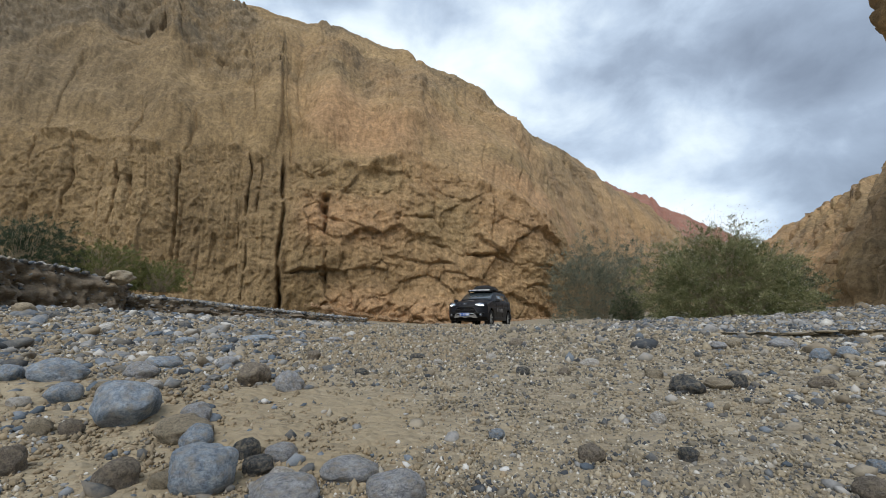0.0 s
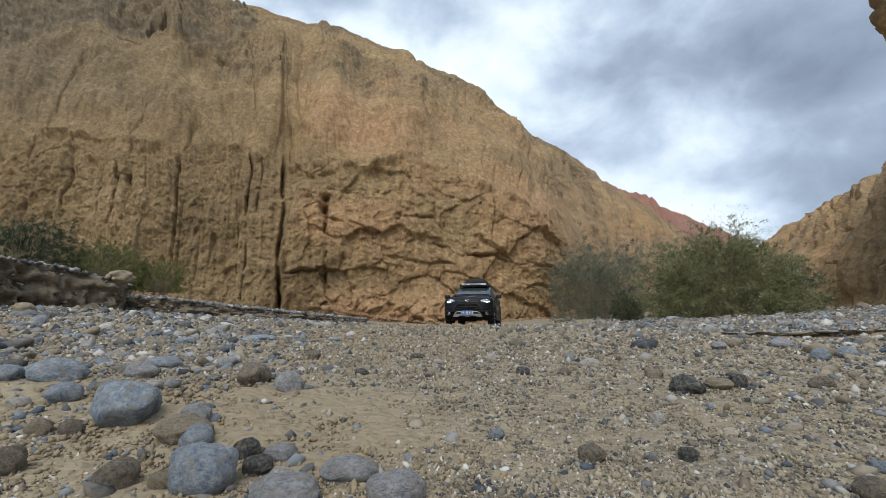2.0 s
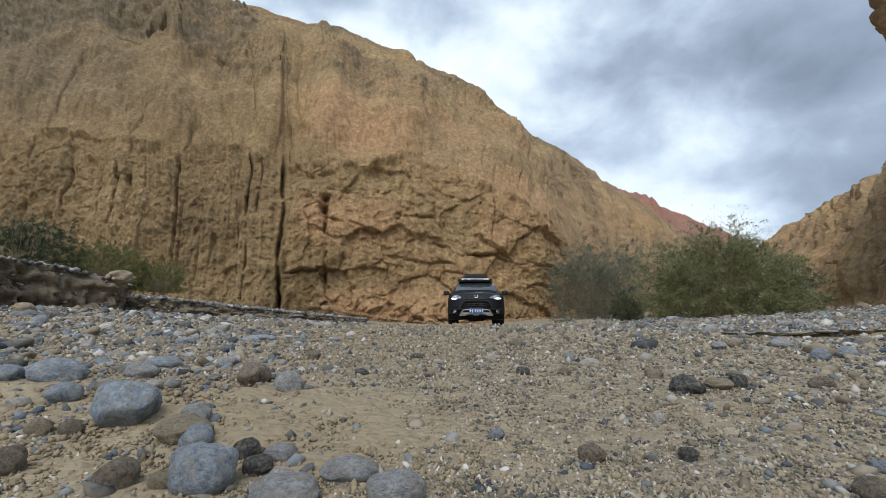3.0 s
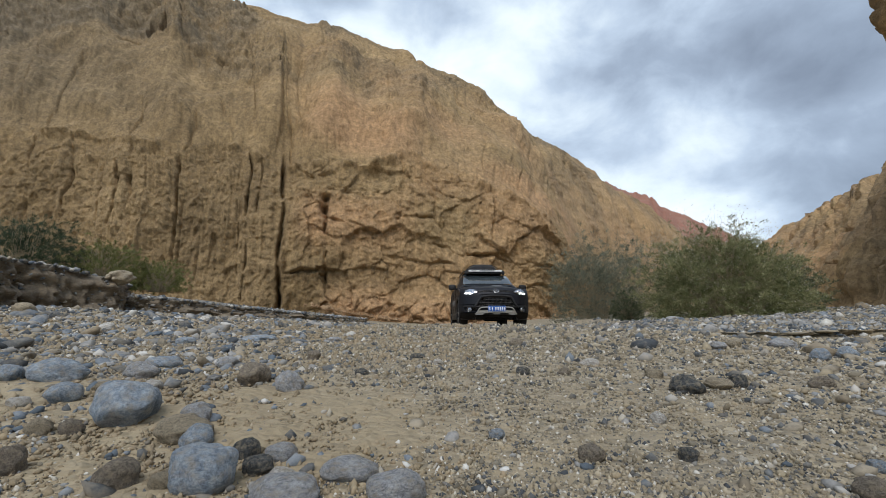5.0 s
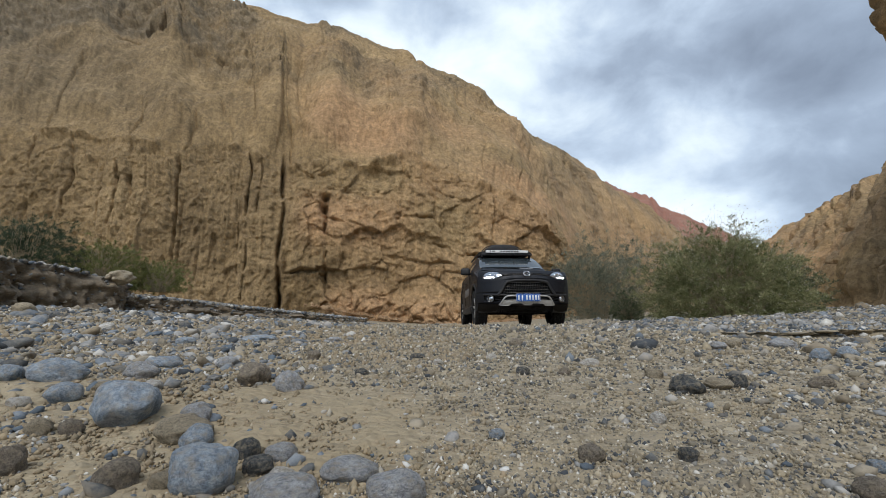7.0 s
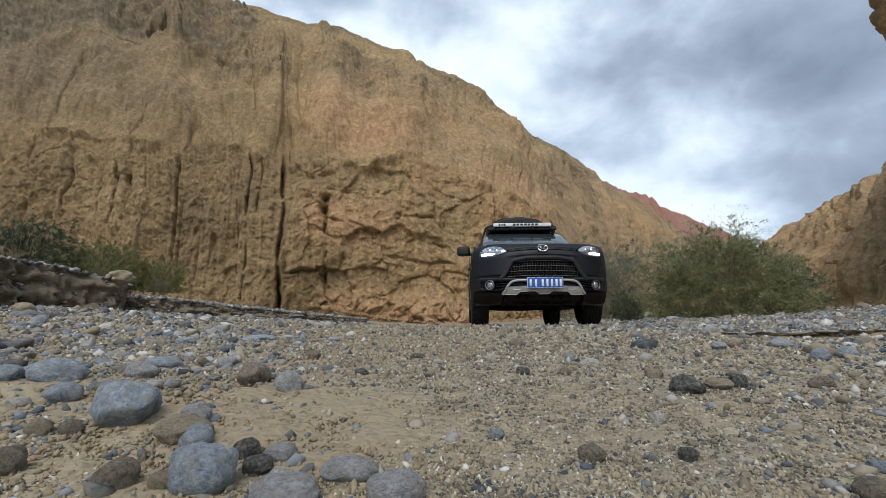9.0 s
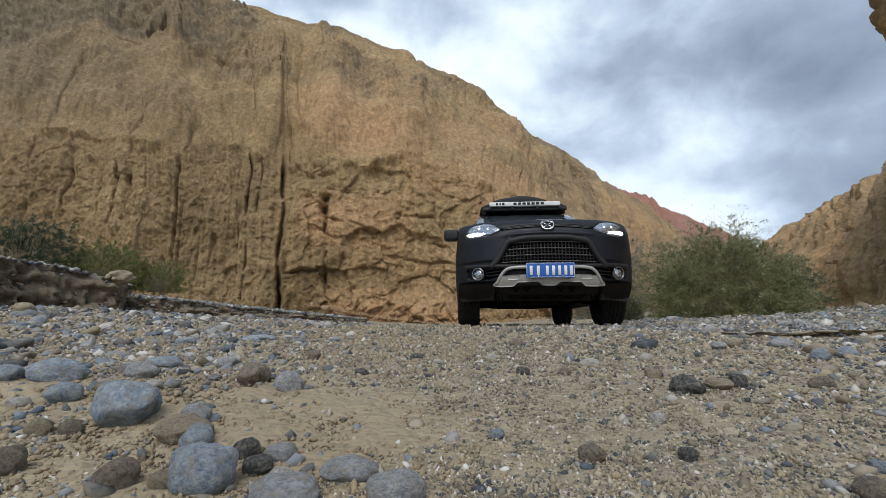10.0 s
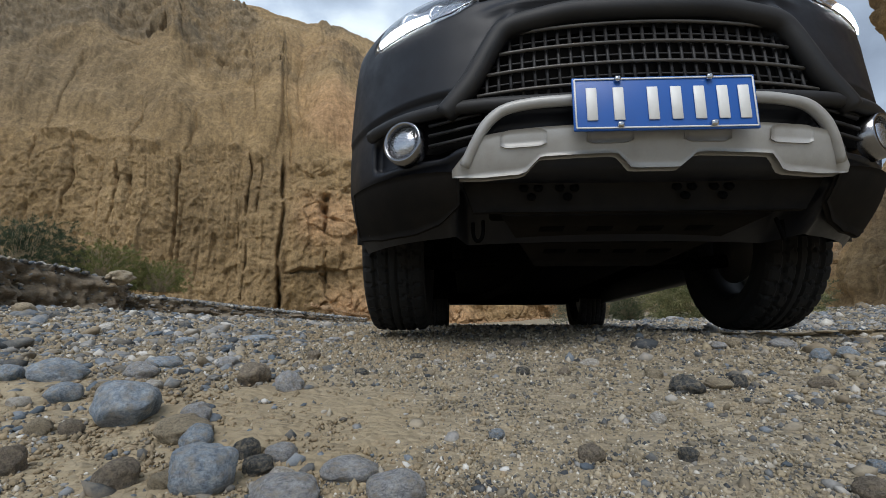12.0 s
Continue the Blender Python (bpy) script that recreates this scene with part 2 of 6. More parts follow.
def raw_mesh(name, v, f, mat, attrs=(), smooth=True):
    me = bpy.data.meshes.new(name)
    n, k = f.shape
    me.vertices.add(len(v))
    me.vertices.foreach_set("co", np.ascontiguousarray(v, np.float32).ravel())
    me.loops.add(n * k)
    me.loops.foreach_set("vertex_index", np.ascontiguousarray(f, np.int32).ravel())
    me.polygons.add(n)
    me.polygons.foreach_set("loop_start", np.arange(0, n * k, k, dtype=np.int32))
    me.polygons.foreach_set("loop_total", np.full(n, k, np.int32))
    me.polygons.foreach_set("use_smooth", np.full(n, smooth, bool))
    for key, val in attrs:
        me.attributes.new(key, "FLOAT", "POINT").data.foreach_set("value", np.ascontiguousarray(val, np.float32).ravel())
    me.update(calc_edges=True)
    me.validate()
    me.materials.append(mat)
    return new(name, me)


# ---------------------------------------------------------------- ground
def wash_line(x):
    """Where the small eroded step crosses the bed."""
    return 2.30 + 0.16 * np.sin(x * 1.7) + 0.22 * vnoise(x * 2.2, 0.3, 0.7, 5) + 0.07 * vnoise(x * 9, 0.3, 0.7, 6)


def ground_z(x, y):
    """Height of the river bed: a low hump ahead of the camera, rising towards both banks."""
    x, y = np.asarray(x, float), np.asarray(y, float)
    r = np.hypot(x, y)
    z = smooth_interp(r, [0, 0.4, 0.8, 1.3, 2, 3, 6, 9, 10.2, 12.3, 15, 18, 21, 30, 60, 150, 600, 4000],
                      [-0.15, -0.145, -0.118, -0.080, -0.048, -0.034, -0.032, -0.045, -0.065, -0.14, -0.155, -0.12, -0.09, 0.05, 0.4, 1.0, 1.0, 0.0])
    z = z + 0.055 * np.maximum(x - 2.2, 0) * sstep(3, 8, y) * (1 - sstep(12, 22, x)) + sstep(12, 22, x) * 0.5
    z = z + 0.055 * np.maximum(-x - 1.0, 0) * sstep(1.5, 7, y) * (1 - sstep(10, 24, -x)) + sstep(10, 24, -x) * 0.7
    # a shallow washed-out channel with a small eroded lip
    lip = wash_line(x)
    z = z - 0.028 * sstep(0.7, 1.2, x) * (1 - sstep(lip - 0.02, lip + 0.03, y)) * sstep(1.1, 2.0, y)
    z = z + 0.17 * np.exp(-((x - 4.7) / 1.1) ** 2 - ((y - 15.2) / 0.8) ** 2)
    fade = 1 - sstep(60, 200, r)
    return z + fade * (0.012 * fbm(x * 1.3, y * 1.3, 0.0, 3, 0.5, 3) * np.clip(r, 0.3, 1.5) + 0.06 * vnoise(x * 0.35, y * 0.35, 2.2, 9) * sstep(8, 20, r))


def silt_patch(x, y):
    """Where fine sand lies bare between the stones."""
    a = np.exp(-(((x + 0.20) / 0.20) ** 2 + ((y - 0.62) / 0.24) ** 2) ** 2)
    b = np.exp(-(((x + 0.50) / 0.38) ** 2 + ((y - 0.58) / 0.22) ** 2) ** 2)
    c = np.exp(-(((x + 0.45) / 0.30) ** 2 + ((y - 1.05) / 0.25) ** 2) ** 2)
    return np.clip(a + (0.9 * b + 0.7 * c) * sstep(-0.55, 0.1, vnoise(x * 6, y * 6, 0, 22)), 0, 1)


def make_ground():
    ang = np.concatenate([np.linspace(-58, 58, 340), np.linspace(59, 301, 70)])
    ang = radians(1) * np.append(ang, 302.0)
    rad = np.concatenate([[0.0], np.geomspace(0.1, 40, 290), np.geomspace(42, 4000, 40)])
    R, A = np.meshgrid(rad, ang, indexing="ij")
    x, y = R * np.sin(A), R * np.cos(A)
    z = ground_z(x, y)
    near = np.clip(1.2 - R / 12, 0, 1)
    z = z + near * (0.0016 * fbm(x * 33, y * 33, 0, 3, 0.65, 21) + silt_patch(x, y) * (0.004 * fbm(x * 14, y * 14, 0, 3, 0.6, 23) + 0.003 * np.abs(vnoise(x * 45, y * 45, 0, 24)))) * np.clip(R, 0.3, 1)
    g = grid_mesh("ground", np.stack([x, y, z], -1), M_GROUND, [("silt", silt_patch(x, y))])
    tagged(g, "dry river bed of sandy brown gravel and silt", "ground", kind="structure")


make_ground()


def make_wash_edge():
    """A crusted lip of silt that overhangs the little washed-out step."""
    x = np.arange(0.75, 5.2, 0.012)
    y0 = wash_line(x)
    top = ground_z(x, y0 + 0.07) + 0.004
    low = ground_z(x, y0 - 0.10) - 0.012
    grow = sstep(0.75, 1.2, x) * sstep(-0.5, 0.2, vnoise(x * 2.6, 0, 0, 230))
    rows = []
    for t in np.linspace(0, 1, 14):
        cut = 0.035 * math.sin(math.pi * t) ** 0.6 - 0.05 * (1 - t) ** 2
        n = 0.03 * fbm(x * 14, t * 4, 0, 4, 0.65, 231)
        rows.append(np.stack([x, y0 - 0.03 + (cut + n) * grow, low + (top - low) * t + 0.006 * vnoise(x * 20, t * 5, 0, 232) * t], -1))
    for k in (0.012, 0.03, 0.06, 0.11, 0.18, 0.28):
        rows.append(np.stack([x, y0 - 0.03 + k, ground_z(x, y0 - 0.03 + np.maximum(k, 0.10)) + 0.004 * (1 - k / 0.2) + 0.003 * vnoise(x * 25, k * 30, 0, 233)], -1))
    b = grid_mesh("wash_edge", np.array(rows), M_GROUND, [("silt", np.zeros((len(rows), len(x))))])
    tagged(b, "small undercut edge of crusted silt", "river bank", kind="structure")


make_wash_edge()


# ---------------------------------------------------------------- cliffs
def cliff_sheet(s, base, edge, mid, ridge, n_wall, n_slope, n_back):
    """Places of a cliff: foot, wall, slope, ridge and back, given as stations along s. Returns rows of places and the share of height."""
    b, e, m, r = (np.stack([smooth_interp(s, st[0], st[k]) for k in (1, 2, 3)], -1) for st in (base, edge, mid, ridge))
    rows, tag = [], []
    for t in np.linspace(0, 1, n_wall):
        p = b + (e - b) * np.array([1, 1, 0]) * (0.15 * t + 0.85 * t ** 6)
        p[:, 2] = b[:, 2] - 1.2 + (e[:, 2] - b[:, 2] + 1.2) * t
        rows.append(p), tag.append(np.full(len(s), t))
    for t in np.linspace(0, 1, n_slope + 1)[1:]:
        p = (1 - t) ** 2 * e + 2 * t * (1 - t) * m + t * t * r
        rows.append(p), tag.append(np.full(len(s), 1 + t))
    out = (r - b) * np.array([1, 1, 0])
    out /= np.linalg.norm(out, axis=1)[:, None]
    for t in np.linspace(0, 1, n_back + 1)[1:]:
        p = r + out * 45 * t - np.array([0, 0, 1]) * (3 * t + 20 * t * t)
        rows.append(p), tag.append(np.full(len(s), 2 + t))
    return np.array(rows), np.array(tag)


def sheet_normals(P):
    a, b = np.gradient(P, axis=0), np.gradient(P, axis=1)
    n = np.cross(b, a)
    return n / (np.linalg.norm(n, axis=-1, keepdims=True) + 1e-9)


def make_main_cliff():
    st = [-60, -43, -26, -22.5, -18.7, -16, -14, -12, -10.2, -8.5, -5.2, -2.5, -0.2, 4, 7.4, 9.6, 14, 20, 27, 34, 42, 60]
    bx = [-66, -43, -25.0, -21.6, -18, -15.4, -13.4, -11.6, -9.8, -8.2, -5.0, -2.4, -0.2, 3.9, 7.2, 9.8, 15, 22, 30, 38, 47, 66]
    by = [20, 22, 24.4, 25.3, 26, 26.4, 26.8, 27.2, 27.8, 28.2, 28.7, 29.2, 29.6, 30.4, 31.6, 35, 43, 53, 64, 74, 84, 105]
    bz = [2.4, 2.3, 2.2, 2.1, 2, 1.9, 1.8, 1.7, 1.5, 1.2, 0.6, 0.3, 0.1, 0.1, 0.1, 0.2, 0.5, 0.8, 1, 1, 1, 1]
    ex = [-66, -44, -26.1, -22.7, -18.7, -16.1, -14, -12, -10.2, -8.5, -5.2, -2.5, -0.2, 3.9, 7.3, 9.7, 14.5, 21, 29, 37, 46, 66]
    ey = [22, 24, 25.6, 26.5, 27.1, 27.5, 28, 28.4, 29, 29.4, 30, 30.5, 31, 32, 33.2, 36.5, 45, 56, 67, 78, 88, 110]
    ez = [11.5, 11.6, 11.5, 12.3, 11.4, 10.9, 12.0, 11.4, 10.5, 11.0, 11.0, 11.9, 11.2, 9.4, 7.8, 6.8, 5.5, 4.5, 4, 4, 4, 4]
    rx = [-80, -60, -43.5, -37, -31, -27.5, -24.3, -22.2, -20.3, -16.5, -12, -8.2, -4.5, 4.2, 10, 13, 17.3, 20.6, 26.3, 33.2, 40.6, 60]
    ry = [34, 37, 40, 41.5, 42.6, 43.5, 44.3, 45, 46, 47, 48, 50, 52, 57, 62.5, 66, 70, 73, 80, 88, 95, 115]
    rz = [36, 35.5, 35, 34.8, 34.6, 34.3, 34.0, 34.0, 34.2, 33.9, 33.5, 32.9, 32.1, 30.9, 29.2, 28.3, 28.6, 28.4, 27.7, 26.7, 26.5, 24]
    lean = np.array([0.42] * 22)
    mx = np.array(ex) + (np.array(rx) - np.array(ex)) * lean
    my = np.array(ey) + (np.array(ry) - np.array(ey)) * 0.62
    mz = np.array(ez) + (np.array(rz) - np.array(ez)) * 0.78
    s = np.concatenate([np.linspace(-60, -28.2, 36), np.linspace(-28, 11, 670), np.linspace(11.2, 60, 110)])
    P, tag = cliff_sheet(s, (st, bx, by, bz), (st, ex, ey, ez), (st, mx, my, mz), (st, rx, ry, rz), 205, 150, 6)
    N = sheet_normals(P)
    x, y, z = P[..., 0], P[..., 1], P[..., 2]
    S = np.broadcast_to(s, tag.shape)
    wall = 1 - sstep(0.9, 1.06, tag)
    slope = sstep(0.95, 1.1, tag)
    left = 1 - sstep(-11.5, -8.5, S)
    broken = sstep(-11, -8, S) * (1 - sstep(10, 15, S))
    d = 0.5 * fbm(x * 0.22, y * 0.22, z * 0.16, 4, 0.5, 1)
    # runnels down the fluted wall: shallow ribs, fine striae and a few sharp clefts
    warp = S + 0.22 * vnoise(S * 0.5, z * 0.25, 0, 4) + 0.06 * vnoise(S * 2.0, z * 0.9, 0, 5)
    rag = 0.55 + 0.55 * vnoise(S * 0.7, z * 0.40, 6, 14)
    flute = np.abs(vnoise(warp * 0.75, z * 0.06, 0.5, 11)) * 0.50 + np.abs(vnoise(warp * 1.9, z * 0.12, 1.5, 12)) * 0.26 * rag
    flute = flute + np.abs(vnoise(warp * 4.2, z * 0.12, 2.5, 13)) * 0.17 + np.abs(vnoise(warp * 8.0, z * 0.22, 3.5, 15)) * 0.09
    d = d + wall * (0.12 + 0.88 * left) * (flute - 0.28) * 0.8 * sstep(0.0, 0.2, tag)

    def groove(scale, drift, sharp, seed):
        return np.exp(-(vnoise(warp * scale, z * drift, 0.5, seed) / sharp) ** 2) * sstep(-0.1, 0.35, vnoise(S * 0.6, z * 0.22, 3, seed + 5))
    d = d - wall * (0.1 + 0.9 * left) * (0.30 * groove(0.9, 0.04, 0.045, 16) + 0.16 * groove(2.2, 0.1, 0.08, 26) + 0.08 * groove(5.0, 0.25, 0.16, 36))
    # scabs and hollows left where slabs of crust fell off the fluted wall
    a1, a2, aid, ax, az_ = cells(x * 0.75 + 0.3 * vnoise(x, z, 0, 6), z * 0.55 + 0.3 * vnoise(x, z, 2, 7), 33)
    scab = sstep(0.62, 0.66, aid) * sstep(0.0, 0.10, a2 - a1)
    b1, b2, bid, bx_, bz_ = cells(x * 2.6, z * 2.2, 34)
    d = d - wall * left * (scab * (0.06 + 0.09 * az_) + 0.05 * sstep(0.72, 0.75, bid) * sstep(0.0, 0.2, b2 - b1))
    d = d + wall * left * 0.03 * fbm(x * 2.4, y, z * 1.6, 4, 0.65, 8)
    d = d + 0.42 * np.exp(-((tag - 0.955) / 0.025) ** 2) * sstep(-0.3, 0.4, vnoise(S * 1.1, 0, 0, 46)) * (1 - sstep(6, 10, S))
    # clefts between the columns, and the cave
    for s0, width, depth, lo, hi in [(-16.5, 0.06, 0.85, 0.28, 0.92), (-10.4, 0.09, 1.3, 0.05, 1.0), (-12.35, 0.055, 0.7, 0.05, 0.95), (-11.7, 0.06, 0.4, 0.6, 0.93), (-13.0, 0.05, 0.3, 0.3, 0.8),
                                     (-19.1, 0.10, 0.8, 0.60, 0.74), (-19.9, 0.06, 0.5, 0.25, 0.8), (-22.6, 0.06, 0.5, 0.4, 0.95), (-24.6, 0.06, 0.5, 0.45, 0.95), (-16.9, 0.05, 0.4, 0.0, 0.3),
                                     (-7.75, 0.24, 2.4, 0.62, 0.78), (-7.65, 0.08, 0.9, 0.22, 0.64), (-0.6, 0.06, 0.5, 0.62, 0.86), (2.35, 0.05, 0.5, 0.52, 0.70), (3.4, 0.05, 0.5, 0.55, 0.88),
                                     (8.3, 0.07, 0.6, 0.2, 0.6), (7.2, 0.06, 0.4, 0.15, 0.5)]:
        c = s0 + 0.16 * vnoise(z * 0.7, s0, 0, 7) + 0.05 * vnoise(z * 2.4, s0, 0, 9)
        d = d - depth * np.exp(-((S - c) / width) ** 2) * sstep(lo - 0.04, lo + 0.04, tag) * (1 - sstep(hi - 0.03, hi + 0.03, tag)) * np.clip(0.55 + 0.9 * vnoise(z * 0.8, s0, 3, 10) + 0.4 * vnoise(z * 2.6, s0, 5, 19), 0.0, 1.2)
    # broken face: tilted blocks of three sizes that dip gently to the east, parted by sharp joints
    wx = x + 0.45 * vnoise(x * 0.6, z * 0.6, 0, 31) + 0.12 * vnoise(x * 2.2, z * 2.2, 0, 35)
    wz = z + 0.10 * x + 0.40 * vnoise(x * 0.6, z * 0.6, 5, 32) + 0.10 * vnoise(x * 2.2, z * 2.2, 5, 37)
    f1, f2, cid, ox, oz = cells(wx * 0.36, wz * 0.40, 40)
    g1, g2, gid, px, pz = cells(wx * 1.0, wz * 1.1, 50)
    k1, k2, kid, qx, qz = cells(wx * 3.0, wz * 3.2, 55)
    lean_ = lambda r, a, b: (r * 7.3 % 1 - 0.5) * a + (r * 13.7 % 1 - 0.78) * b
    joint = sstep(-0.1, 0.25, vnoise(x * 0.35, z * 0.35, 3, 57))
    rugged = sstep(0.0, 0.45, vnoise(x * 0.28, z * 0.4, 8, 58) + 0.1)
    block = (cid - 0.5) * 0.65 + 1.0 * lean_(cid, ox, oz) - 0.24 * joint * np.exp(-((f2 - f1) / 0.020) ** 2)
    block = block + (0.25 + 0.75 * rugged) * ((gid - 0.5) * 0.17 + 0.30 * lean_(gid, px, pz) - 0.05 * np.exp(-((g2 - g1) / 0.04) ** 2))
    block = block + (0.3 + 0.7 * rugged) * ((kid - 0.5) * 0.05 + 0.10 * lean_(kid, qx, qz))
    block = block + 0.08 * fbm(x * 0.9, y, z * 1.3, 5, 0.65, 59) + 0.05 * np.abs(vnoise(x * 0.8, wz * 3.2, 0, 62))
    d = d + wall * broken * 0.72 * block * sstep(0.0, 0.12, tag)
    # long undercut ledges
    for z0, dip, s1, s2, depth in [(5.0, -0.13, -0.9, 5.6, 1.3), (6.75, -0.28, -7.6, -4.3, 1.0), (3.15, 0.0, -9.9, -7.7, 1.1), (6.7, 0.09, -3.2, -0.7, 0.7), (8.7, 0.10, -7.6, -5.2, 0.9),
                                   (4.3, -0.2, 5.6, 8.6, 0.8), (4.2, -0.1, -3.6, 0.5, 0.5), (2.6, 0.05, 6.0, 9.0, 0.5), (9.6, 0.25, -9.6, -7.9, 0.6)]:
        line = z - (z0 + dip * (S - s1)) - 0.16 * vnoise(S * 0.9, z0, 0, 60) - 0.30 * (cid - 0.5) - 0.16 * (gid - 0.5) - 0.06 * vnoise(S * 3.2, z0, 0, 63)
        span = sstep(s1 - 0.35, s1 + 0.35, S) * (1 - sstep(s2 - 0.35, s2 + 0.35, S)) * np.clip(0.62 + 0.75 * vnoise(S * 0.8, z0, 7, 66), 0.12, 1)
        d = d + wall * depth * span * (np.exp(-np.maximum(line, 0) / 0.7) * sstep(-0.03, 0.05, line) * 0.28 - np.exp(-((line + 0.08) / 0.09) ** 2) * 0.42)
    # slumped rubble along the foot
    r1, r2, rid, rx_, rz_ = cells(wx * 1.7, wz * 1.9, 64)
    heap = (1 - sstep(0.10, 0.27, tag + 0.06 * vnoise(S * 0.7, 0, 0, 65))) * sstep(-8.6, -6.6, S) * (1 - sstep(0.5, 4.0, S))
    d = d + heap * (0.45 + 0.35 * rid + 0.55 * lean_(rid, rx_, rz_) + 0.10 * (kid - 0.5) + 0.25 * fbm(x * 0.8, y, z * 0.8, 4, 0.6, 67))
    # rills, gullies and spurs on the slope
    sw = S + 0.9 * vnoise(S * 0.25, tag * 5, 0, 69)
    rill = np.abs(vnoise(sw * 0.30, tag * 1.6, 0, 70)) * 1.9 + np.abs(vnoise(sw * 0.8, tag * 2.4, 0, 71)) * 0.75 + np.abs(vnoise(sw * 2.2 + tag, tag * 4.0, 0, 72)) * 0.26 + np.abs(vnoise(sw * 5.0, tag * 7.0, 0, 73)) * 0.11
    d = d + slope * (rill - 0.7) * (0.35 + 0.65 * sstep(1.15, 1.5, tag)) * (1 - 0.45 * sstep(-6, 4, S)) * (1 - 0.9 * sstep(1.6, 1.95, tag))
    d = d - slope * (0.24 * np.exp(-(vnoise(sw * 0.9, tag * 2.5, 0, 76) / 0.06) ** 2) + 0.10 * np.exp(-(vnoise(sw * 2.6, tag * 6, 0, 77) / 0.10) ** 2)) * sstep(-0.2, 0.3, vnoise(S * 0.4, tag * 4, 0, 78))
    for s0, drift, width, amp in [(-11.6, 2.0, 1.0, 1.3), (-8.4, 4.0, 1.2, 1.1), (-3.0, 6.0, 1.4, 0.8), (3.0, 7.0, 1.6, 0.6), (-17.0, -1.5, 1.6, 0.9), (-22.0, 1.0, 1.4, 0.7)]:
        d = d + slope * amp * np.exp(-((S - s0 - drift * (tag - 1) + 0.5 * vnoise(tag * 6, s0, 0, 74)) / width) ** 2) * (1 - sstep(1.3, 1.75, tag))
    for s0, drift, width, depth, hi in [(-10.2, -0.6, 0.07, 0.28, 1.16), (-15.9, 6.0, 0.06, 0.35, 1.12), (-19.2, 8.0, 0.06, 0.3, 1.10), (-24.2, 8.0, 0.06, 0.3, 1.24)]:
        c = s0 + drift * (tag - 1) + 0.30 * vnoise(tag * 16, s0, 0, 81) + 0.12 * vnoise(tag * 50, s0, 0, 68)
        d = d - depth * np.exp(-((S - c) / width) ** 2) * sstep(0.96, 1.0, tag) * (1 - sstep(hi - 0.06, hi, tag))
    # steep crag above the western slope: scaly crust, upright grooves, two hollows
    foot_line = 1.245 + 0.07 * vnoise(S * 0.22, 0, 0, 75) + 0.025 * vnoise(S * 0.9, 0, 0, 82)
    west = 1 - sstep(-12.0, -9.6, S + 3.0 * (tag - 1.3))
    crag = sstep(foot_line, foot_line + 0.035, tag) * west
    h1, h2, hid, hx, hz = cells(x * 0.8 + 0.3 * vnoise(x, z, 0, 83), z * 0.7 + 0.3 * vnoise(x, z, 1, 84), 80)
    j1, j2, jid, jx, jz = cells(x * 2.4, z * 2.0, 85)
    scale_ = (hid - 0.5) * 0.40 - 0.45 * hz * hid - 0.16 * np.exp(-((h2 - h1) / 0.05) ** 2) + (jid - 0.5) * 0.16 - 0.20 * jz * jid
    ribs = -0.38 * np.exp(-(vnoise(warp * 0.8, tag * 3, 0, 86) / 0.07) ** 2) - 0.2 * np.exp(-(vnoise(warp * 2.1, tag * 5, 0, 87) / 0.10) ** 2)
    d = d + crag * (0.25 + 0.6 * scale_ + 0.6 * ribs + 0.16 * fbm(x * 1.1, y, z * 1.1, 4, 0.6, 88)) * (1 - 0.6 * sstep(1.75, 2.0, tag))
    for s0, t0, ws, wt_, depth in [(-19.0, 1.36, 0.35, 0.035, 1.7), (-18.3, 1.35, 0.22, 0.03, 1.3), (-20.4, 1.285, 0.5, 0.012, 1.2), (-14.5, 1.27, 0.5, 0.010, 0.8)]:
        d = d - depth * np.exp(-((S - s0 - 2 * (tag - t0)) / ws) ** 4 - ((tag - t0) / wt_) ** 4)
    # patches of darker crust and outcrop higher up to the east
    bare = sstep(-0.05, 0.45, vnoise(sw * 0.22 - tag * 2.0, tag * 3.0, 0, 96) + 0.25 * vnoise(x * 0.8, z * 0.8, 0, 97)) * sstep(1.12, 1.3, tag) * (1 - west)
    d = d + bare * (0.08 + 0.45 * scale_) * (1 - 0.7 * sstep(1.75, 2.0, tag))
    lumps = np.maximum(vnoise(x * 1.1, y * 0.6, z * 0.8, 47), 0) * np.maximum(vnoise(x * 0.3, y * 0.2, z * 0.3, 48) + 0.3, 0)
    d = d + slope * 0.45 * lumps
    d = d + (0.065 + 0.03 * wall + 0.05 * crag + 0.05 * bare) * fbm(x * 2.5, y * 2.5, z * 2.0, 4, 0.7, 90)
    P = P + N * d[..., None] * sstep(2.6, 2.0, tag)[..., None]
    red = np.clip(broken * (1 - sstep(1.0, 1.7, tag)) * (0.35 + 0.7 * vnoise(x * 0.25, y * 0.25, z * 0.3, 95)) + sstep(8, 30, S) * 0.4 + heap * 0.9 + 0.4 * sstep(0.9, 1.2, tag) * (1 - sstep(1.2, 1.6, tag)) * sstep(-14, -4, S) * (0.6 + 0.8 * vnoise(x * 0.3, z * 0.3, 0, 94)), 0, 1)
    crest = sstep(1.60, 1.80, tag) * sstep(-9, -3, S) * (0.6 + 0.7 * vnoise(S * 0.4, tag * 6, 0, 98))
    # the wall's grey holds some painted shade, the west slope's some lens vignetting
    grey = np.clip(left * wall * 0.14 + crag * (0.50 + 0.4 * vnoise(x * 0.5, z * 0.5, 0, 99)) + bare * (0.55 - 0.25 * sstep(0, 8, S)) + crest * 0.5 + 0.60 * slope * (1 - sstep(-28, -9, S)) + 0.12, 0, 1)
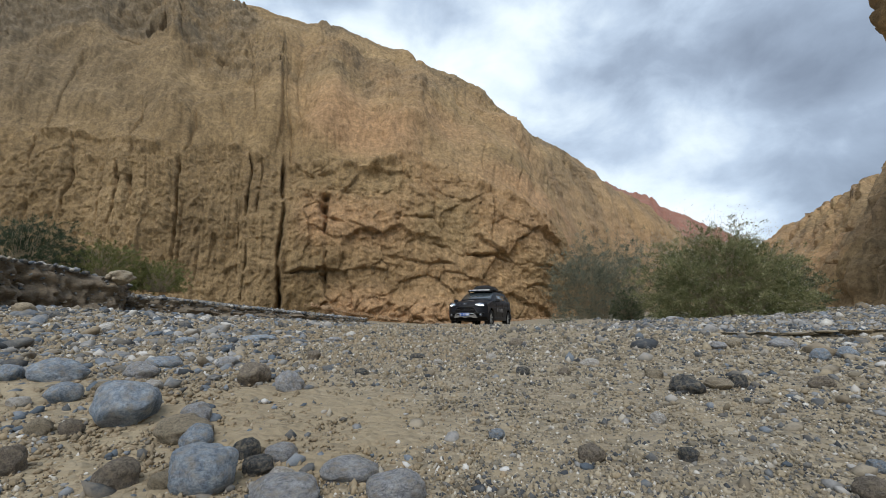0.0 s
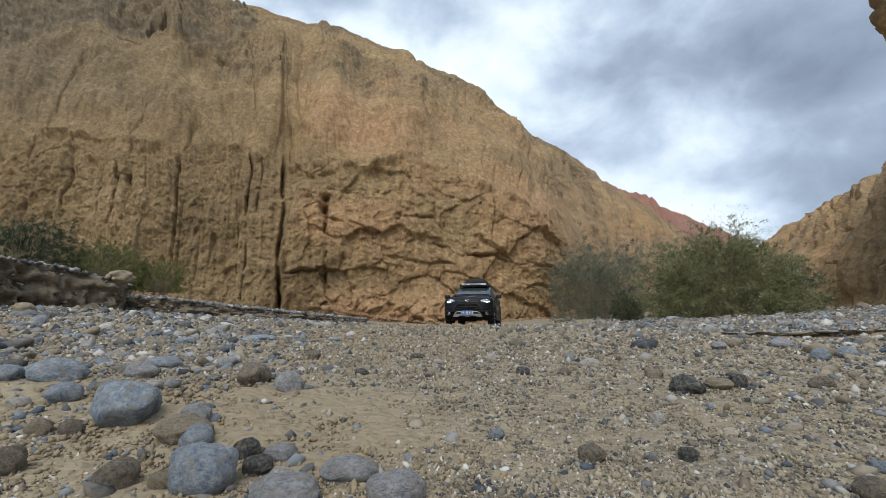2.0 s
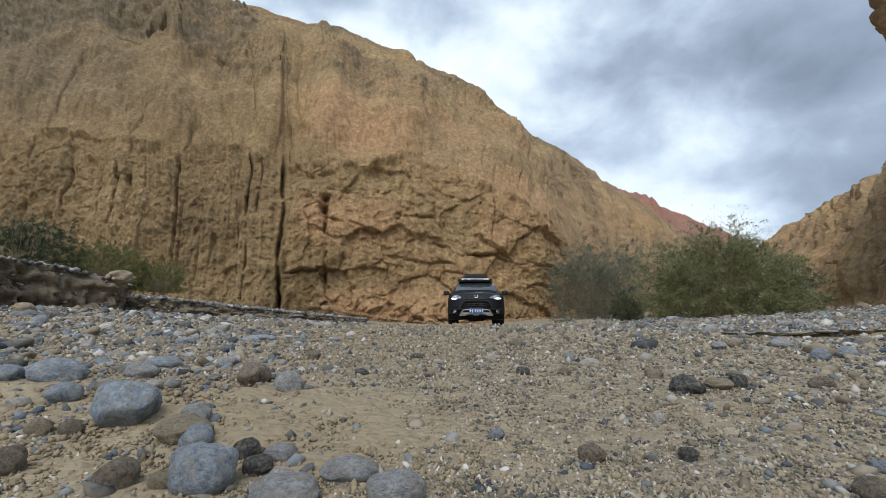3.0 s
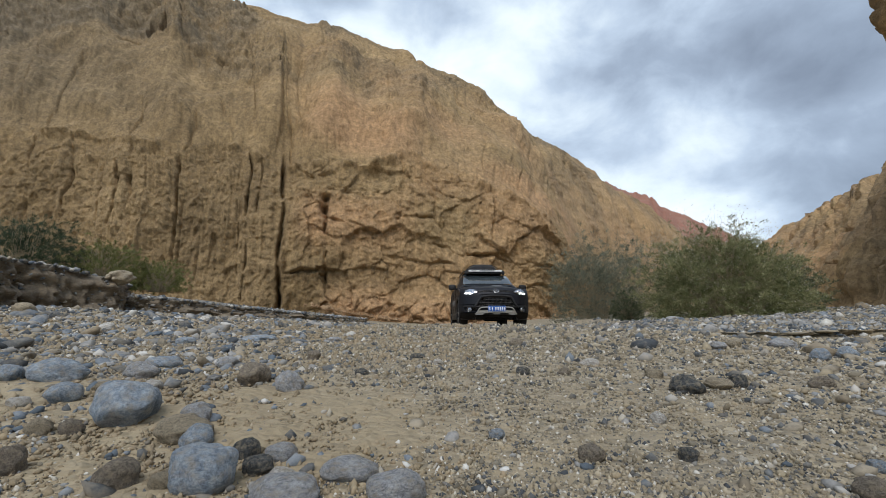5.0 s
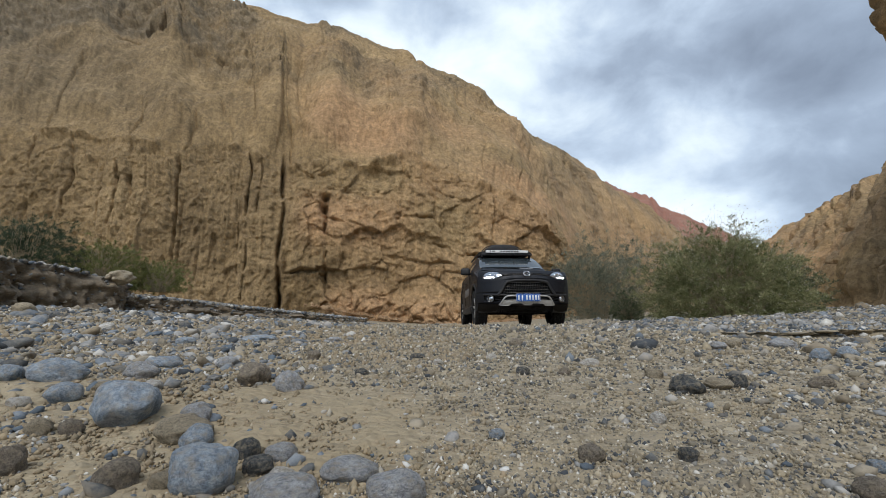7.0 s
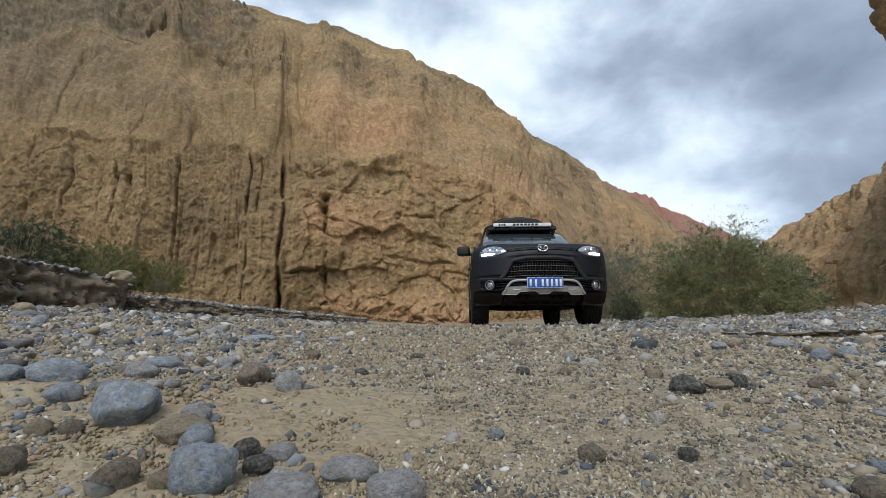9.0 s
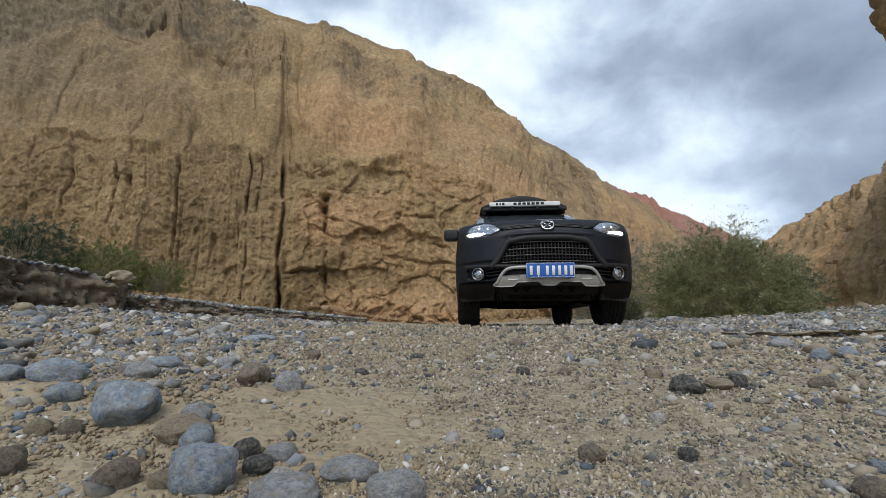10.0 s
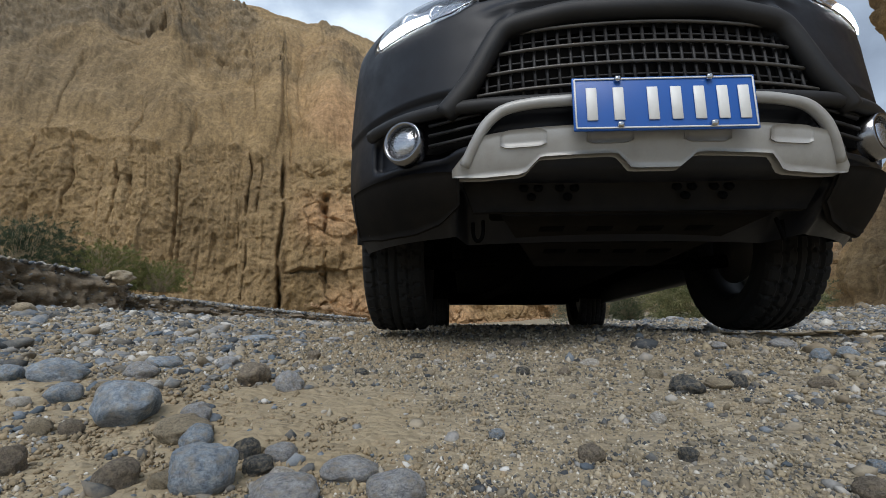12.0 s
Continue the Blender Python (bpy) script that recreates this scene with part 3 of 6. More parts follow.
    c = grid_mesh("cliff", P, M_CLIFF, [("red", red), ("grey", grey), ("band", np.clip(crag + bare * 0.7 + broken * wall * 0.25 + left * wall * 0.3, 0, 1))])
    tagged(c, "tall ochre earth cliff with fluted wall and eroded slope", "cliff", kind="structure")


def make_right_cliff():
    st = [0, 1, 2, 3, 4, 5, 6, 7]
    base = (st, [50, 36, 26, 21, 18.0, 17, 17.5, 20], [85, 52, 34, 25, 18, 12, 2, -12], [1, 1, 1, 0.8, 0.7, 0.6, 0.4, 0.2])
    edge = (st, [52, 38, 28.5, 22.5, 19.4, 17.4, 17.6, 21], [84, 52, 34, 25, 18, 12, 2, -12], [8, 7.5, 5.5, 4.0, 4.2, 8, 9, 9])
    ridge = (st, [60, 46, 37, 29, 25, 22, 22, 26], [82, 56, 41, 28, 19, 12, 1, -13], [14.6, 12.9, 11.3, 10.3, 11, 17, 19, 19])
    mid = (st, *[[0.55 * a + 0.45 * b for a, b in zip(edge[k], ridge[k])] for k in (1, 2)], [0.35 * a + 0.65 * b for a, b in zip(edge[3], ridge[3])])
    s = np.linspace(0, 7, 380)
    P, tag = cliff_sheet(s, base, edge, mid, ridge, 80, 80, 6)
    N = sheet_normals(P)
    x, y, z = P[..., 0], P[..., 1], P[..., 2]
    S = np.broadcast_to(s, tag.shape)
    along = np.broadcast_to(np.concatenate([[0], np.cumsum(np.linalg.norm(np.diff(P[0], axis=0), axis=1))]), tag.shape)
    near = sstep(3.8, 4.6, S)
    rill = np.abs(vnoise(along * 0.35, tag, 0, 101)) * 1.1 + np.abs(vnoise(along * 0.9, tag * 2, 0, 102)) * 0.6 + np.abs(vnoise(along * 2.3, tag * 1.5, 0, 103)) * 0.35 + np.abs(vnoise(along * 5.5, tag * 3, 0, 116)) * 0.14
    d = (rill - 0.6) * sstep(0.05, 0.5, tag) + 0.3 * fbm(x * 0.4, y * 0.4, z * 0.4, 4, 0.5, 104) + 0.09 * fbm(x * 2, y * 2, z * 1.5, 4, 0.65, 117)
    d = d - 0.4 * np.exp(-(vnoise(along * 0.6, tag * 2, 0, 118) / 0.07) ** 2) * sstep(0.2, 0.5, tag)
    jag = vnoise(along * 0.5, 0, 0, 105) * 0.9 + vnoise(along * 1.6, 0, 0, 106) * 0.5 + vnoise(along * 4.0, 0, 0, 110) * 0.25
    P = P + N * d[..., None] * sstep(2.6, 2.0, tag)[..., None]
    P[..., 2] += jag * sstep(1.5, 2.0, tag) * (1 - near)
    # the near wall leans out over the bed high up
    over = np.exp(-((y - 13.2) / 2.4) ** 2) * sstep(6.5, 11.5, z)
    P[..., 0] -= over * (4.55 + 0.5 * vnoise(y * 0.9, z * 0.9, 0, 108) + 0.3 * vnoise(y * 2.5, z * 2.5, 0, 109))
    foot = 1 - sstep(0.15, 0.45, tag)
    P[..., 0] -= foot * (1.8 * (0.45 - np.clip(tag, 0, 0.45)) / 0.45)
    red = np.clip(0.35 + 0.5 * vnoise(x * 0.2, y * 0.2, z * 0.4, 107), 0, 1)
    c = grid_mesh("cliff_east", P, M_CLIFF, [("red", red), ("grey", np.clip(0.18 + 0.5 * vnoise(along * 0.3, tag * 1.5, 0, 119), 0, 0.8)), ("band", near * 0.5)])
    tagged(c, "ochre earth cliff with jagged crest and steep rills", "cliff", kind="structure")


def make_red_hill():
    st = [0, 1, 2, 3, 4, 5, 6, 7, 8, 9]
    rid = np.array([[20, 140, 50], [53, 150, 48.1], [66.5, 160, 47.5], [76.7, 165, 45.9], [85.2, 170, 42.9], [95.2, 175, 41.2], [108, 180, 38.4], [120, 185, 35.2], [150, 200, 26], [200, 220, 16]], float)
    bs = rid * np.array([0.78, 0.74, 0]) + np.array([0, 0, 1.0])
    md = 0.5 * rid + 0.5 * bs
    md[:, 2] = rid[:, 2] * 0.48
    ed = 0.15 * rid + 0.85 * bs
    ed[:, 2] = rid[:, 2] * 0.15
    s = np.linspace(0, 9, 200)
    tup = lambda a: (st, a[:, 0], a[:, 1], a[:, 2])
    P, tag = cliff_sheet(s, tup(bs), tup(ed), tup(md), tup(rid), 12, 60, 4)
    S = np.broadcast_to(s, tag.shape)
    N = sheet_normals(P)
    rill = np.abs(vnoise(S * 2.2, tag, 0, 111)) * 4 + np.abs(vnoise(S * 6, tag * 2, 0, 112)) * 1.3 + np.abs(vnoise(S * 15, tag * 4, 0, 113)) * 0.7
    P = P + N * ((rill - 1.5) * sstep(0.5, 1.4, tag) * (1 - 0.7 * sstep(1.8, 2.0, tag)))[..., None]
    P[..., 2] += (vnoise(S * 5, 0, 0, 114) * 0.5 + vnoise(S * 17, 0, 0, 115) * 0.35) * sstep(1.6, 2, tag)
    c = grid_mesh("red_hill", P, M_RED)
    tagged(c, "distant red sandstone hill with a jagged ridge", "hill", kind="structure")


make_main_cliff()
make_right_cliff()
make_red_hill()


# ---------------------------------------------------------------- terraces beside the bed
def make_bank(name, line, tops, inward, reach, rise, seed, label):
    line = np.array(line, float)
    seg = np.concatenate([[0], np.cumsum(np.linalg.norm(np.diff(line, axis=0), axis=1))])
    s = np.arange(0, seg[-1], 0.045)
    ex, ey, tz = (smooth_interp(s, seg, a) for a in (line[:, 0], line[:, 1], np.array(tops, float)))
    wob = 0.28 * vnoise(s * 0.9, 0, 0, seed) + 0.12 * vnoise(s * 3.1, 0, 0, seed + 1)
    ex, ey = ex - inward[0] * wob, ey - inward[1] * wob
    low = ground_z(ex, ey) - 0.10
    rows, tag = [], []
    for t in np.concatenate([np.linspace(0, 1, 22), [1.02, 1.05, 1.1, 1.17, 1.26, 1.37, 1.5, 1.7, 2.0]]):
        if t <= 1:
            out = 0.16 * (1 - t) ** 2 + 0.05 * math.sin(t * 3.0) + (0.10 * t * (1 - t))
            n = 0.14 * fbm(s * 4.5, t * 5.0, 0, 5, 0.65, seed + 2) * (1 - 0.4 * t) + 0.05 * (np.abs(vnoise(s * 6, t * 4, 0, seed + 5)) - 0.3)
            x, y, z = ex - inward[0] * (out + n), ey - inward[1] * (out + n), low + (tz - low) * t
        else:
            k = (t - 1) ** 1.6 * reach
            x, y = ex + inward[0] * k, ey + inward[1] * k
            z = tz + rise * k + 0.03 * fbm(x * 2, y * 2, 0, 3, 0.5, seed + 3) + 0.02 * math.sin(min(t - 1, 0.05) * 60)
        rows.append(np.stack([x, y, z], -1)), tag.append(np.full(len(s), sstep(0.93, 1.02, t)))
    b = grid_mesh(name, np.array(rows), M_BANK, [("top", np.array(tag))])
    tagged(b, label, "river bank", kind="structure")
    return b


BANKS = [([(-5.2, 1.5), (-6.2, 4), (-7.0, 6), (-7.35, 7.5), (-7.5, 9), (-7.1, 10), (-7.7, 11.2), (-10, 12.4), (-15, 13.5)], [1.2, 1.2, 1.15, 1.1, 1.08, 0.92, 0.9, 1.0, 1.1], (-0.96, 0.28), 12, 0.04),
         ([(-9.5, 9.8), (-7.0, 10.6), (-5.9, 12.5), (-4.6, 14.5), (-3.6, 16), (-3.2, 18), (-4.5, 20.5), (-8, 23)], [0.66, 0.60, 0.46, 0.32, 0.22, 0.18, 0.24, 0.42], (-0.80, 0.60), 12, 0.085)]
make_bank("river_bank", *BANKS[0], 200, "steep eroded silt bank topped with pale cobbles")
make_bank("river_bank", *BANKS[1], 220, "low silt terrace strewn with cobbles before the cliff")


# ---------------------------------------------------------------- bushes
def stems_mesh(paths, radius):
    """Thin three-sided stems along bent paths: paths x points x 3."""
    n, m = paths.shape[:2]
    r = radius * np.linspace(1, 0.25, m)[None, :, None]
    offs = [np.array([math.cos(a), math.sin(a), 0.0]) for a in (0.0, 2.1, 4.2)]
    V = np.stack([paths + r * o for o in offs], 2)
    idx = np.arange(n * m * 3).reshape(n, m, 3)
    f = [np.stack([idx[:, :-1, k], idx[:, :-1, (k + 1) % 3], idx[:, 1:, (k + 1) % 3], idx[:, 1:, k]], -1).reshape(-1, 4) for k in range(3)]
    return V.reshape(-1, 3), np.concatenate(f)


def leaves_mesh(at, direction, length, width, rng):
    """Slender four-cornered sprigs, each with a fold along its middle."""
    n = len(at)
    d = direction / (np.linalg.norm(direction, axis=1)[:, None] + 1e-9)
    side = np.cross(d, rng.normal(size=(n, 3)))
    side /= np.linalg.norm(side, axis=1)[:, None] + 1e-9
    L, W = length[:, None], width[:, None]
    V = np.stack([at, at + d * L * 0.5 + side * W, at + d * L, at + d * L * 0.5 - side * W], 1)
    f = np.arange(n * 4).reshape(n, 4)
    return V.reshape(-1, 3), f


def make_bush(name, at, size, n_stem, n_leaf, mats, seed, label, plume=None, leaf=(0.075, 0.0065), droop=0.25):
    """A tamarisk: many arching stems from one stool, with fine sprigs; size is half width, half depth and height."""
    rng = np.random.default_rng(seed)
    bush = new(name)
    bush.location = at
    tagged(bush, label, "bush")
    az_ = rng.uniform(0, 2 * math.pi, n_stem)
    lean = np.sqrt(rng.uniform(0, 1, n_stem))
    lump = 0.92 + 0.30 * np.sin(az_ * 3 + seed) * lean + rng.normal(0, 0.10, n_stem)
    tip = np.stack([np.cos(az_) * lean * size[0] * lump, np.sin(az_) * lean * size[1] * lump, size[2] * np.sqrt(np.clip(1.02 - lean ** 2.4, 0.02, 1)) * lump], -1)
    start = np.stack([np.cos(az_), np.sin(az_), np.zeros(n_stem)], -1) * lean[:, None] * np.array([size[0], size[1], 0]) * 0.25
    t = np.linspace(0, 1, 9)[None, :, None]
    ctrl = 0.5 * (start + tip) + np.array([0, 0, 1.0]) * size[2] * droop * rng.uniform(0.5, 1.4, n_stem)[:, None]
    paths = (1 - t) ** 2 * start[:, None] + 2 * t * (1 - t) * ctrl[:, None] + t ** 2 * tip[:, None]
    paths = paths + rng.normal(0, 0.02, paths.shape) * t * size[2]
    v, f = stems_mesh(paths, 0.009)
    stems = raw_mesh("brushwood", v, f, mats[0])
    stems.parent = bush
    tagged(stems, kind="stuff")
    # sprays of fine leaves: most hang over a lumpy dome, the rest follow the stems
    n_spray, per = n_leaf // 26, 26
    k = rng.integers(0, n_stem, n_spray)
    u = rng.uniform(0.35, 1.0, n_spray) ** 0.8 * 7.999
    i = u.astype(int)
    root = paths[k, i] + (paths[k, i + 1] - paths[k, i]) * (u - i)[:, None]
    out = rng.normal(size=(n_spray, 3))
    out[:, 2] = np.abs(out[:, 2]) * 0.9
    out /= np.linalg.norm(out, axis=1)[:, None]
    square = (np.abs(out[:, 0]) ** 2.7 + np.abs(out[:, 1]) ** 2.7 + np.abs(out[:, 2]) ** 2.7) ** (-1 / 2.7)
    knob = 0.80 + 0.16 * vnoise(out[:, 0] * 2.2 + seed, out[:, 1] * 2.2, out[:, 2] * 2.2, seed) + 0.20 * vnoise(out[:, 0] * 5 + seed, out[:, 1] * 5, out[:, 2] * 5, seed + 1)
    far = knob * square * (0.55 + 0.45 * rng.uniform(0, 1, n_spray) ** 0.45)
    dome = rng.uniform(0, 1, n_spray) < 0.75
    root = np.where(dome[:, None], out * far[:, None] * np.array(size), root)
    root[:, :2] *= np.where(dome, 0.86 + 0.14 * sstep(0.0, 0.35, root[:, 2] / size[2]), 1.0)[:, None]
    reach = size[2] * rng.uniform(0.08, 0.20, n_spray)
    head = out * 0.7 + rng.normal(0, 0.45, (n_spray, 3)) + np.array([0, 0, 0.45])
    head /= np.linalg.norm(head, axis=1)[:, None]
    w = rng.uniform(0, 1, (n_spray, per))
    pos = root[:, None] + head[:, None] * (w * reach[:, None])[..., None] - np.array([0, 0, 1.0]) * (w ** 2 * reach[:, None] * 0.55)[..., None]
    pos = (pos + rng.normal(0, 0.016, pos.shape) * size[2] / 2).reshape(-1, 3)
    pos[:, 2] = np.maximum(pos[:, 2], rng.uniform(0.0, 0.12, len(pos)))
    d = (np.repeat(head, per, 0) + rng.normal(0, 0.55, pos.shape))
    tone = 0.62 * np.repeat(rng.uniform(0, 1, n_spray), per) + 0.38 * rng.uniform(0, 1, len(pos))
    v, f = leaves_mesh(pos, d, leaf[0] * rng.uniform(0.6, 1.6, len(pos)), leaf[1] * rng.uniform(0.7, 1.5, len(pos)), rng)
    fol = raw_mesh("foliage", v, f, mats[1], [("tone", np.repeat(tone, 4))], smooth=False)
    fol.parent = bush
    tagged(fol, kind="stuff")
    if plume:
        n = plume
        tops = np.argsort(-tip[:, 2] + rng.normal(0, 0.35, n_stem))[: max(8, n_stem // 2)]
        k = rng.choice(tops, n)
        tufts = rng.choice(np.flatnonzero(dome & (far > np.median(far))), n)
        top_end = rng.uniform(0, 1, n) < 0.4
        pos = tip[k] * rng.uniform(0.92, 1.06, (n, 1)) + rng.normal(size=(n, 3)) * np.array([0.12, 0.12, 0.12]) + np.array([0, 0, 0.02])
        pos = np.where(top_end[:, None], pos, root[tufts] * 1.05 + head[tufts] * reach[tufts, None] * rng.uniform(0.3, 1.2, (n, 1)))
        v, f = leaves_mesh(pos, rng.normal(size=(n, 3)) + np.array([0, 0, 0.8]), rng.uniform(0.018, 0.045, n), rng.uniform(0.006, 0.012, n), rng)
        pl = raw_mesh("seed_fluff", v, f, mats[2], [("tone", np.repeat(rng.uniform(0, 1, n), 4))], smooth=False)
        pl.parent = bush
        tagged(pl, "pale fluffy seed heads", kind="stuff")
    return bush


M_TWIG = material("twig_bark", 0.9, 0.0, (0.30, 0.25, 0.16))
M_LEAF_GREEN = leaf_material("tamarisk_green", (0.105, 0.13, 0.046), (0.46, 0.44, 0.235))
M_LEAF_GREY = leaf_material("tamarisk_grey", (0.11, 0.125, 0.085), (0.33, 0.34, 0.25))
M_LEAF_DARK = leaf_material("shrub_dark", (0.04, 0.06, 0.03), (0.085, 0.11, 0.055))
M_LEAF_YELLOW = leaf_material("shrub_yellow_green", (0.13, 0.145, 0.045), (0.28, 0.28, 0.10))
M_LEAF_OLIVE = leaf_material("tamarisk_olive", (0.08, 0.10, 0.052), (0.20, 0.215, 0.125))
M_PLUME = leaf_material("seed_fluff", (0.40, 0.37, 0.28), (0.62, 0.58, 0.48))
GREEN, GREY = (M_TWIG, M_LEAF_GREEN, M_PLUME), (M_TWIG, M_LEAF_GREY, M_PLUME)


def on_ground(x, y, up=-0.03):
    return (x, y, float(ground_z(x, y)) + up)


make_bush("tamarisk_bush", on_ground(7.68, 12.7), (2.5, 1.9, 2.5), 420, 80000, GREEN, 1, "dense green tamarisk bush with pale twigs and seed heads", 6000)
make_bush("tamarisk_bush", on_ground(10.0, 13.6), (1.5, 1.2, 1.75), 170, 16000, (M_TWIG, M_LEAF_OLIVE, M_PLUME), 7, "low thin tamarisk bush below the cliff", 700)
make_bush("tamarisk_bush", on_ground(5.55, 17.0), (1.85, 1.5, 3.35), 180, 30000, (M_TWIG, M_LEAF_GREY, M_PLUME), 3, "dusky grey tamarisk bush beside the track")
make_bush("tamarisk_bush", on_ground(7.3, 18.2), (1.5, 1.4, 3.5), 110, 17000, (M_TWIG, M_LEAF_GREY, M_PLUME), 4, "dusky grey tamarisk bush behind the green one")
make_bush("shrub", on_ground(6.2, 15.6), (0.55, 0.5, 1.1), 70, 7000, (M_TWIG, M_LEAF_OLIVE, M_PLUME), 9, "small dark green shrub between the tamarisks")
make_bush("shrub", (-11.9, 12.9, 1.15), (1.9, 1.3, 1.95), 140, 24000, (M_TWIG, M_LEAF_DARK, M_PLUME), 5, "dark green shrub on the river terrace")
make_bush("shrub", (-10.2, 13.6, 1.05), (1.6, 1.0, 1.4), 140, 15000, (M_TWIG, M_LEAF_YELLOW, M_PLUME), 6, "yellow-green feathery shrub on the river terrace", droop=0.4)
make_bush("shrub", (-9.0, 14.4, 1.0), (1.1, 0.9, 0.95), 140, 9000, (M_TWIG, M_LEAF_YELLOW, M_PLUME), 8, "low yellow-green shrub on the terrace edge", droop=0.4)


# ---------------------------------------------------------------- stones
def stone_shape(seed, subdiv, rough=0.16):
    """A worn cobble: an uneven ball with a few flattened sides."""
    bm = bmesh.new()
    bmesh.ops.create_icosphere(bm, subdivisions=subdiv, radius=1)
    v = np.array([w.co[:] for w in bm.verts])
    f = np.array([[w.index for w in q.verts] for q in bm.faces])
    bm.free()
    rng = np.random.default_rng(seed)
    for _ in range(7 if subdiv == 4 else 9):
        n = rng.normal(size=3)
        n /= np.linalg.norm(n)
        c = rng.uniform(0.76, 0.95) if subdiv == 4 else rng.uniform(0.62, 0.92)
        d = v @ n
        v = v - np.outer(np.maximum(d - c, 0) * 0.85, n)
    v = v * (1 + 0.16 * vnoise(v[:, 0] * 1.1 + seed, v[:, 1] * 1.1, v[:, 2] * 1.1, seed) + rough * 0.5 * vnoise(v[:, 0] * 3 + seed, v[:, 1] * 3, v[:, 2] * 3, seed + 9))[:, None]
    return v, f


def stone_color(name, a, b, vein):
    """One river stone: mottled, with dust in its hollows."""
    m = material(name, 0.8)
    g = Graph(m)
    col = g.ramp(g.noise(3.0, 7, 0.68, g.scaled((0.9, 0.9, 0.9))), [(0.38, a), (0.60, b)])
    col = g.mix(g.ramp(g.noise(1.0, 4, 0.6, g.scaled((0.5, 0.8, 2.4))), [(0.57, 0.0), (0.64, 0.45)]), col, vein)
    col = g.mix(0.85, col, g.ramp(g.noise(1.0, 6, 0.8, g.scaled((9, 9, 9))), [(0.36, 0.24), (0.64, 0.80)]), "OVERLAY")
    dust = g.ramp(g.noise(1.0, 6, 0.7, g.scaled((2.2, 2.2, 2.2))), [(0.47, 0.0), (0.66, 0.7)])
    g.color(g.mix(dust, col, (0.34, 0.28, 0.19)))
    g.bump(g.noise(1.0, 6, 0.75, g.scaled((11, 11, 11))), 0.9, 0.006)
    return m


STONE_MATS = {"blue": stone_color("blue_grey_stone", (0.18, 0.225, 0.275), (0.35, 0.40, 0.45), (0.30, 0.28, 0.26)),
              "grey": stone_color("grey_stone", (0.23, 0.235, 0.245), (0.42, 0.425, 0.43), (0.34, 0.31, 0.28)),
              "brown": stone_color("brown_stone", (0.125, 0.105, 0.08), (0.25, 0.205, 0.155), (0.22, 0.20, 0.17)),
              "tan": stone_color("tan_stone", (0.22, 0.18, 0.12), (0.33, 0.275, 0.19), (0.38, 0.33, 0.25)),
              "white": stone_color("white_stone", (0.42, 0.39, 0.35), (0.62, 0.59, 0.54), (0.50, 0.44, 0.36)),
              "dark": stone_color("dark_stone", (0.03, 0.034, 0.036), (0.085, 0.09, 0.09), (0.14, 0.13, 0.12))}
STONE_WORDS = {"blue": "rounded blue-grey river cobble half sunk in silt", "grey": "smooth grey river cobble lying on the gravel", "brown": "brown river cobble lying on the gravel",
               "tan": "pale tan river stone lying on the gravel", "white": "small white quartz pebble on the gravel", "dark": "dark slate-coloured stone on the gravel"}
STONE_MESHES = {}


def stone(x, y, width, height, kind, turn=0, sink=0.28):
    """One loose stone that can be told apart; width and height in metres."""
    seed = len(STONE_MESHES) % 9
    key = (seed, kind)
    if key not in STONE_MESHES:
        v, f = stone_shape(seed, 4)
        ob = raw_mesh("stone", v, f, STONE_MATS[kind])
        STONE_MESHES[key] = ob.data
    else:
        ob = new("stone", STONE_MESHES[key])
    h = height * (1 + sink)
    ob.scale = (width / 2, width / 2 * 0.85, h / 2)
    ob.location = (x, y, float(ground_z(x, y)) + h / 2 - sink * h)
    ob.rotation_euler = (0, 0, radians(turn))
    tagged(ob, STONE_WORDS[kind], "stone", "loose stones on the river bed")
    return ob


stone(-0.397, 0.600, 0.092, 0.057, "blue", 114)
stone(-0.213, 0.434, 0.065, 0.040, "blue", 166)
stone(-0.629, 0.771, 0.083, 0.035, "blue", 160)
stone(-0.132, 0.412, 0.071, 0.022, "grey", 115)
stone(-0.040, 0.418, 0.053, 0.023, "grey", 40)
stone(-0.282, 0.424, 0.039, 0.025, "brown", 175)
stone(-0.268, 0.528, 0.040, 0.026, "blue", 96)
stone(-0.311, 0.606, 0.043, 0.024, "grey", 89)
stone(-0.297, 0.553, 0.065, 0.025, "tan", 115)
stone(-0.682, 0.744, 0.040, 0.030, "blue", 105)
stone(-0.528, 0.661, 0.043, 0.030, "blue", 50)
stone(-0.334, 0.832, 0.059, 0.042, "brown", 69)
stone(-0.571, 0.960, 0.069, 0.027, "blue", 29)
stone(-0.460, 1.007, 0.060, 0.025, "grey", 121)
stone(-0.255, 0.785, 0.047, 0.032, "grey", 150)
stone(-0.204, 0.504, 0.029, 0.020, "dark", 172)
stone(-0.167, 0.501, 0.035, 0.017, "grey", 66)
stone(-0.177, 0.468, 0.034, 0.016, "dark", 132)
stone(-0.150, 0.453, 0.026, 0.011, "white", 59)
stone(-0.089, 0.461, 0.053, 0.021, "grey", 172)
stone(-0.392, 0.440, 0.030, 0.024, "brown", 84)
stone(0.401, 0.780, 0.057, 0.029, "dark", 59)
stone(0.473, 0.814, 0.053, 0.020, "tan", 84)
stone(0.511, 0.821, 0.031, 0.026, "dark", 149)
stone(0.280, 0.623, 0.023, 0.013, "white", 62)
stone(0.348, 1.113, 0.045, 0.018, "white", 115)
stone(0.153, 0.500, 0.029, 0.017, "brown", 136)
stone(0.251, 0.497, 0.025, 0.013, "dark", 80)
stone(0.356, 0.405, 0.032, 0.018, "brown", 160)
stone(0.850, 1.057, 0.043, 0.027, "blue", 98)
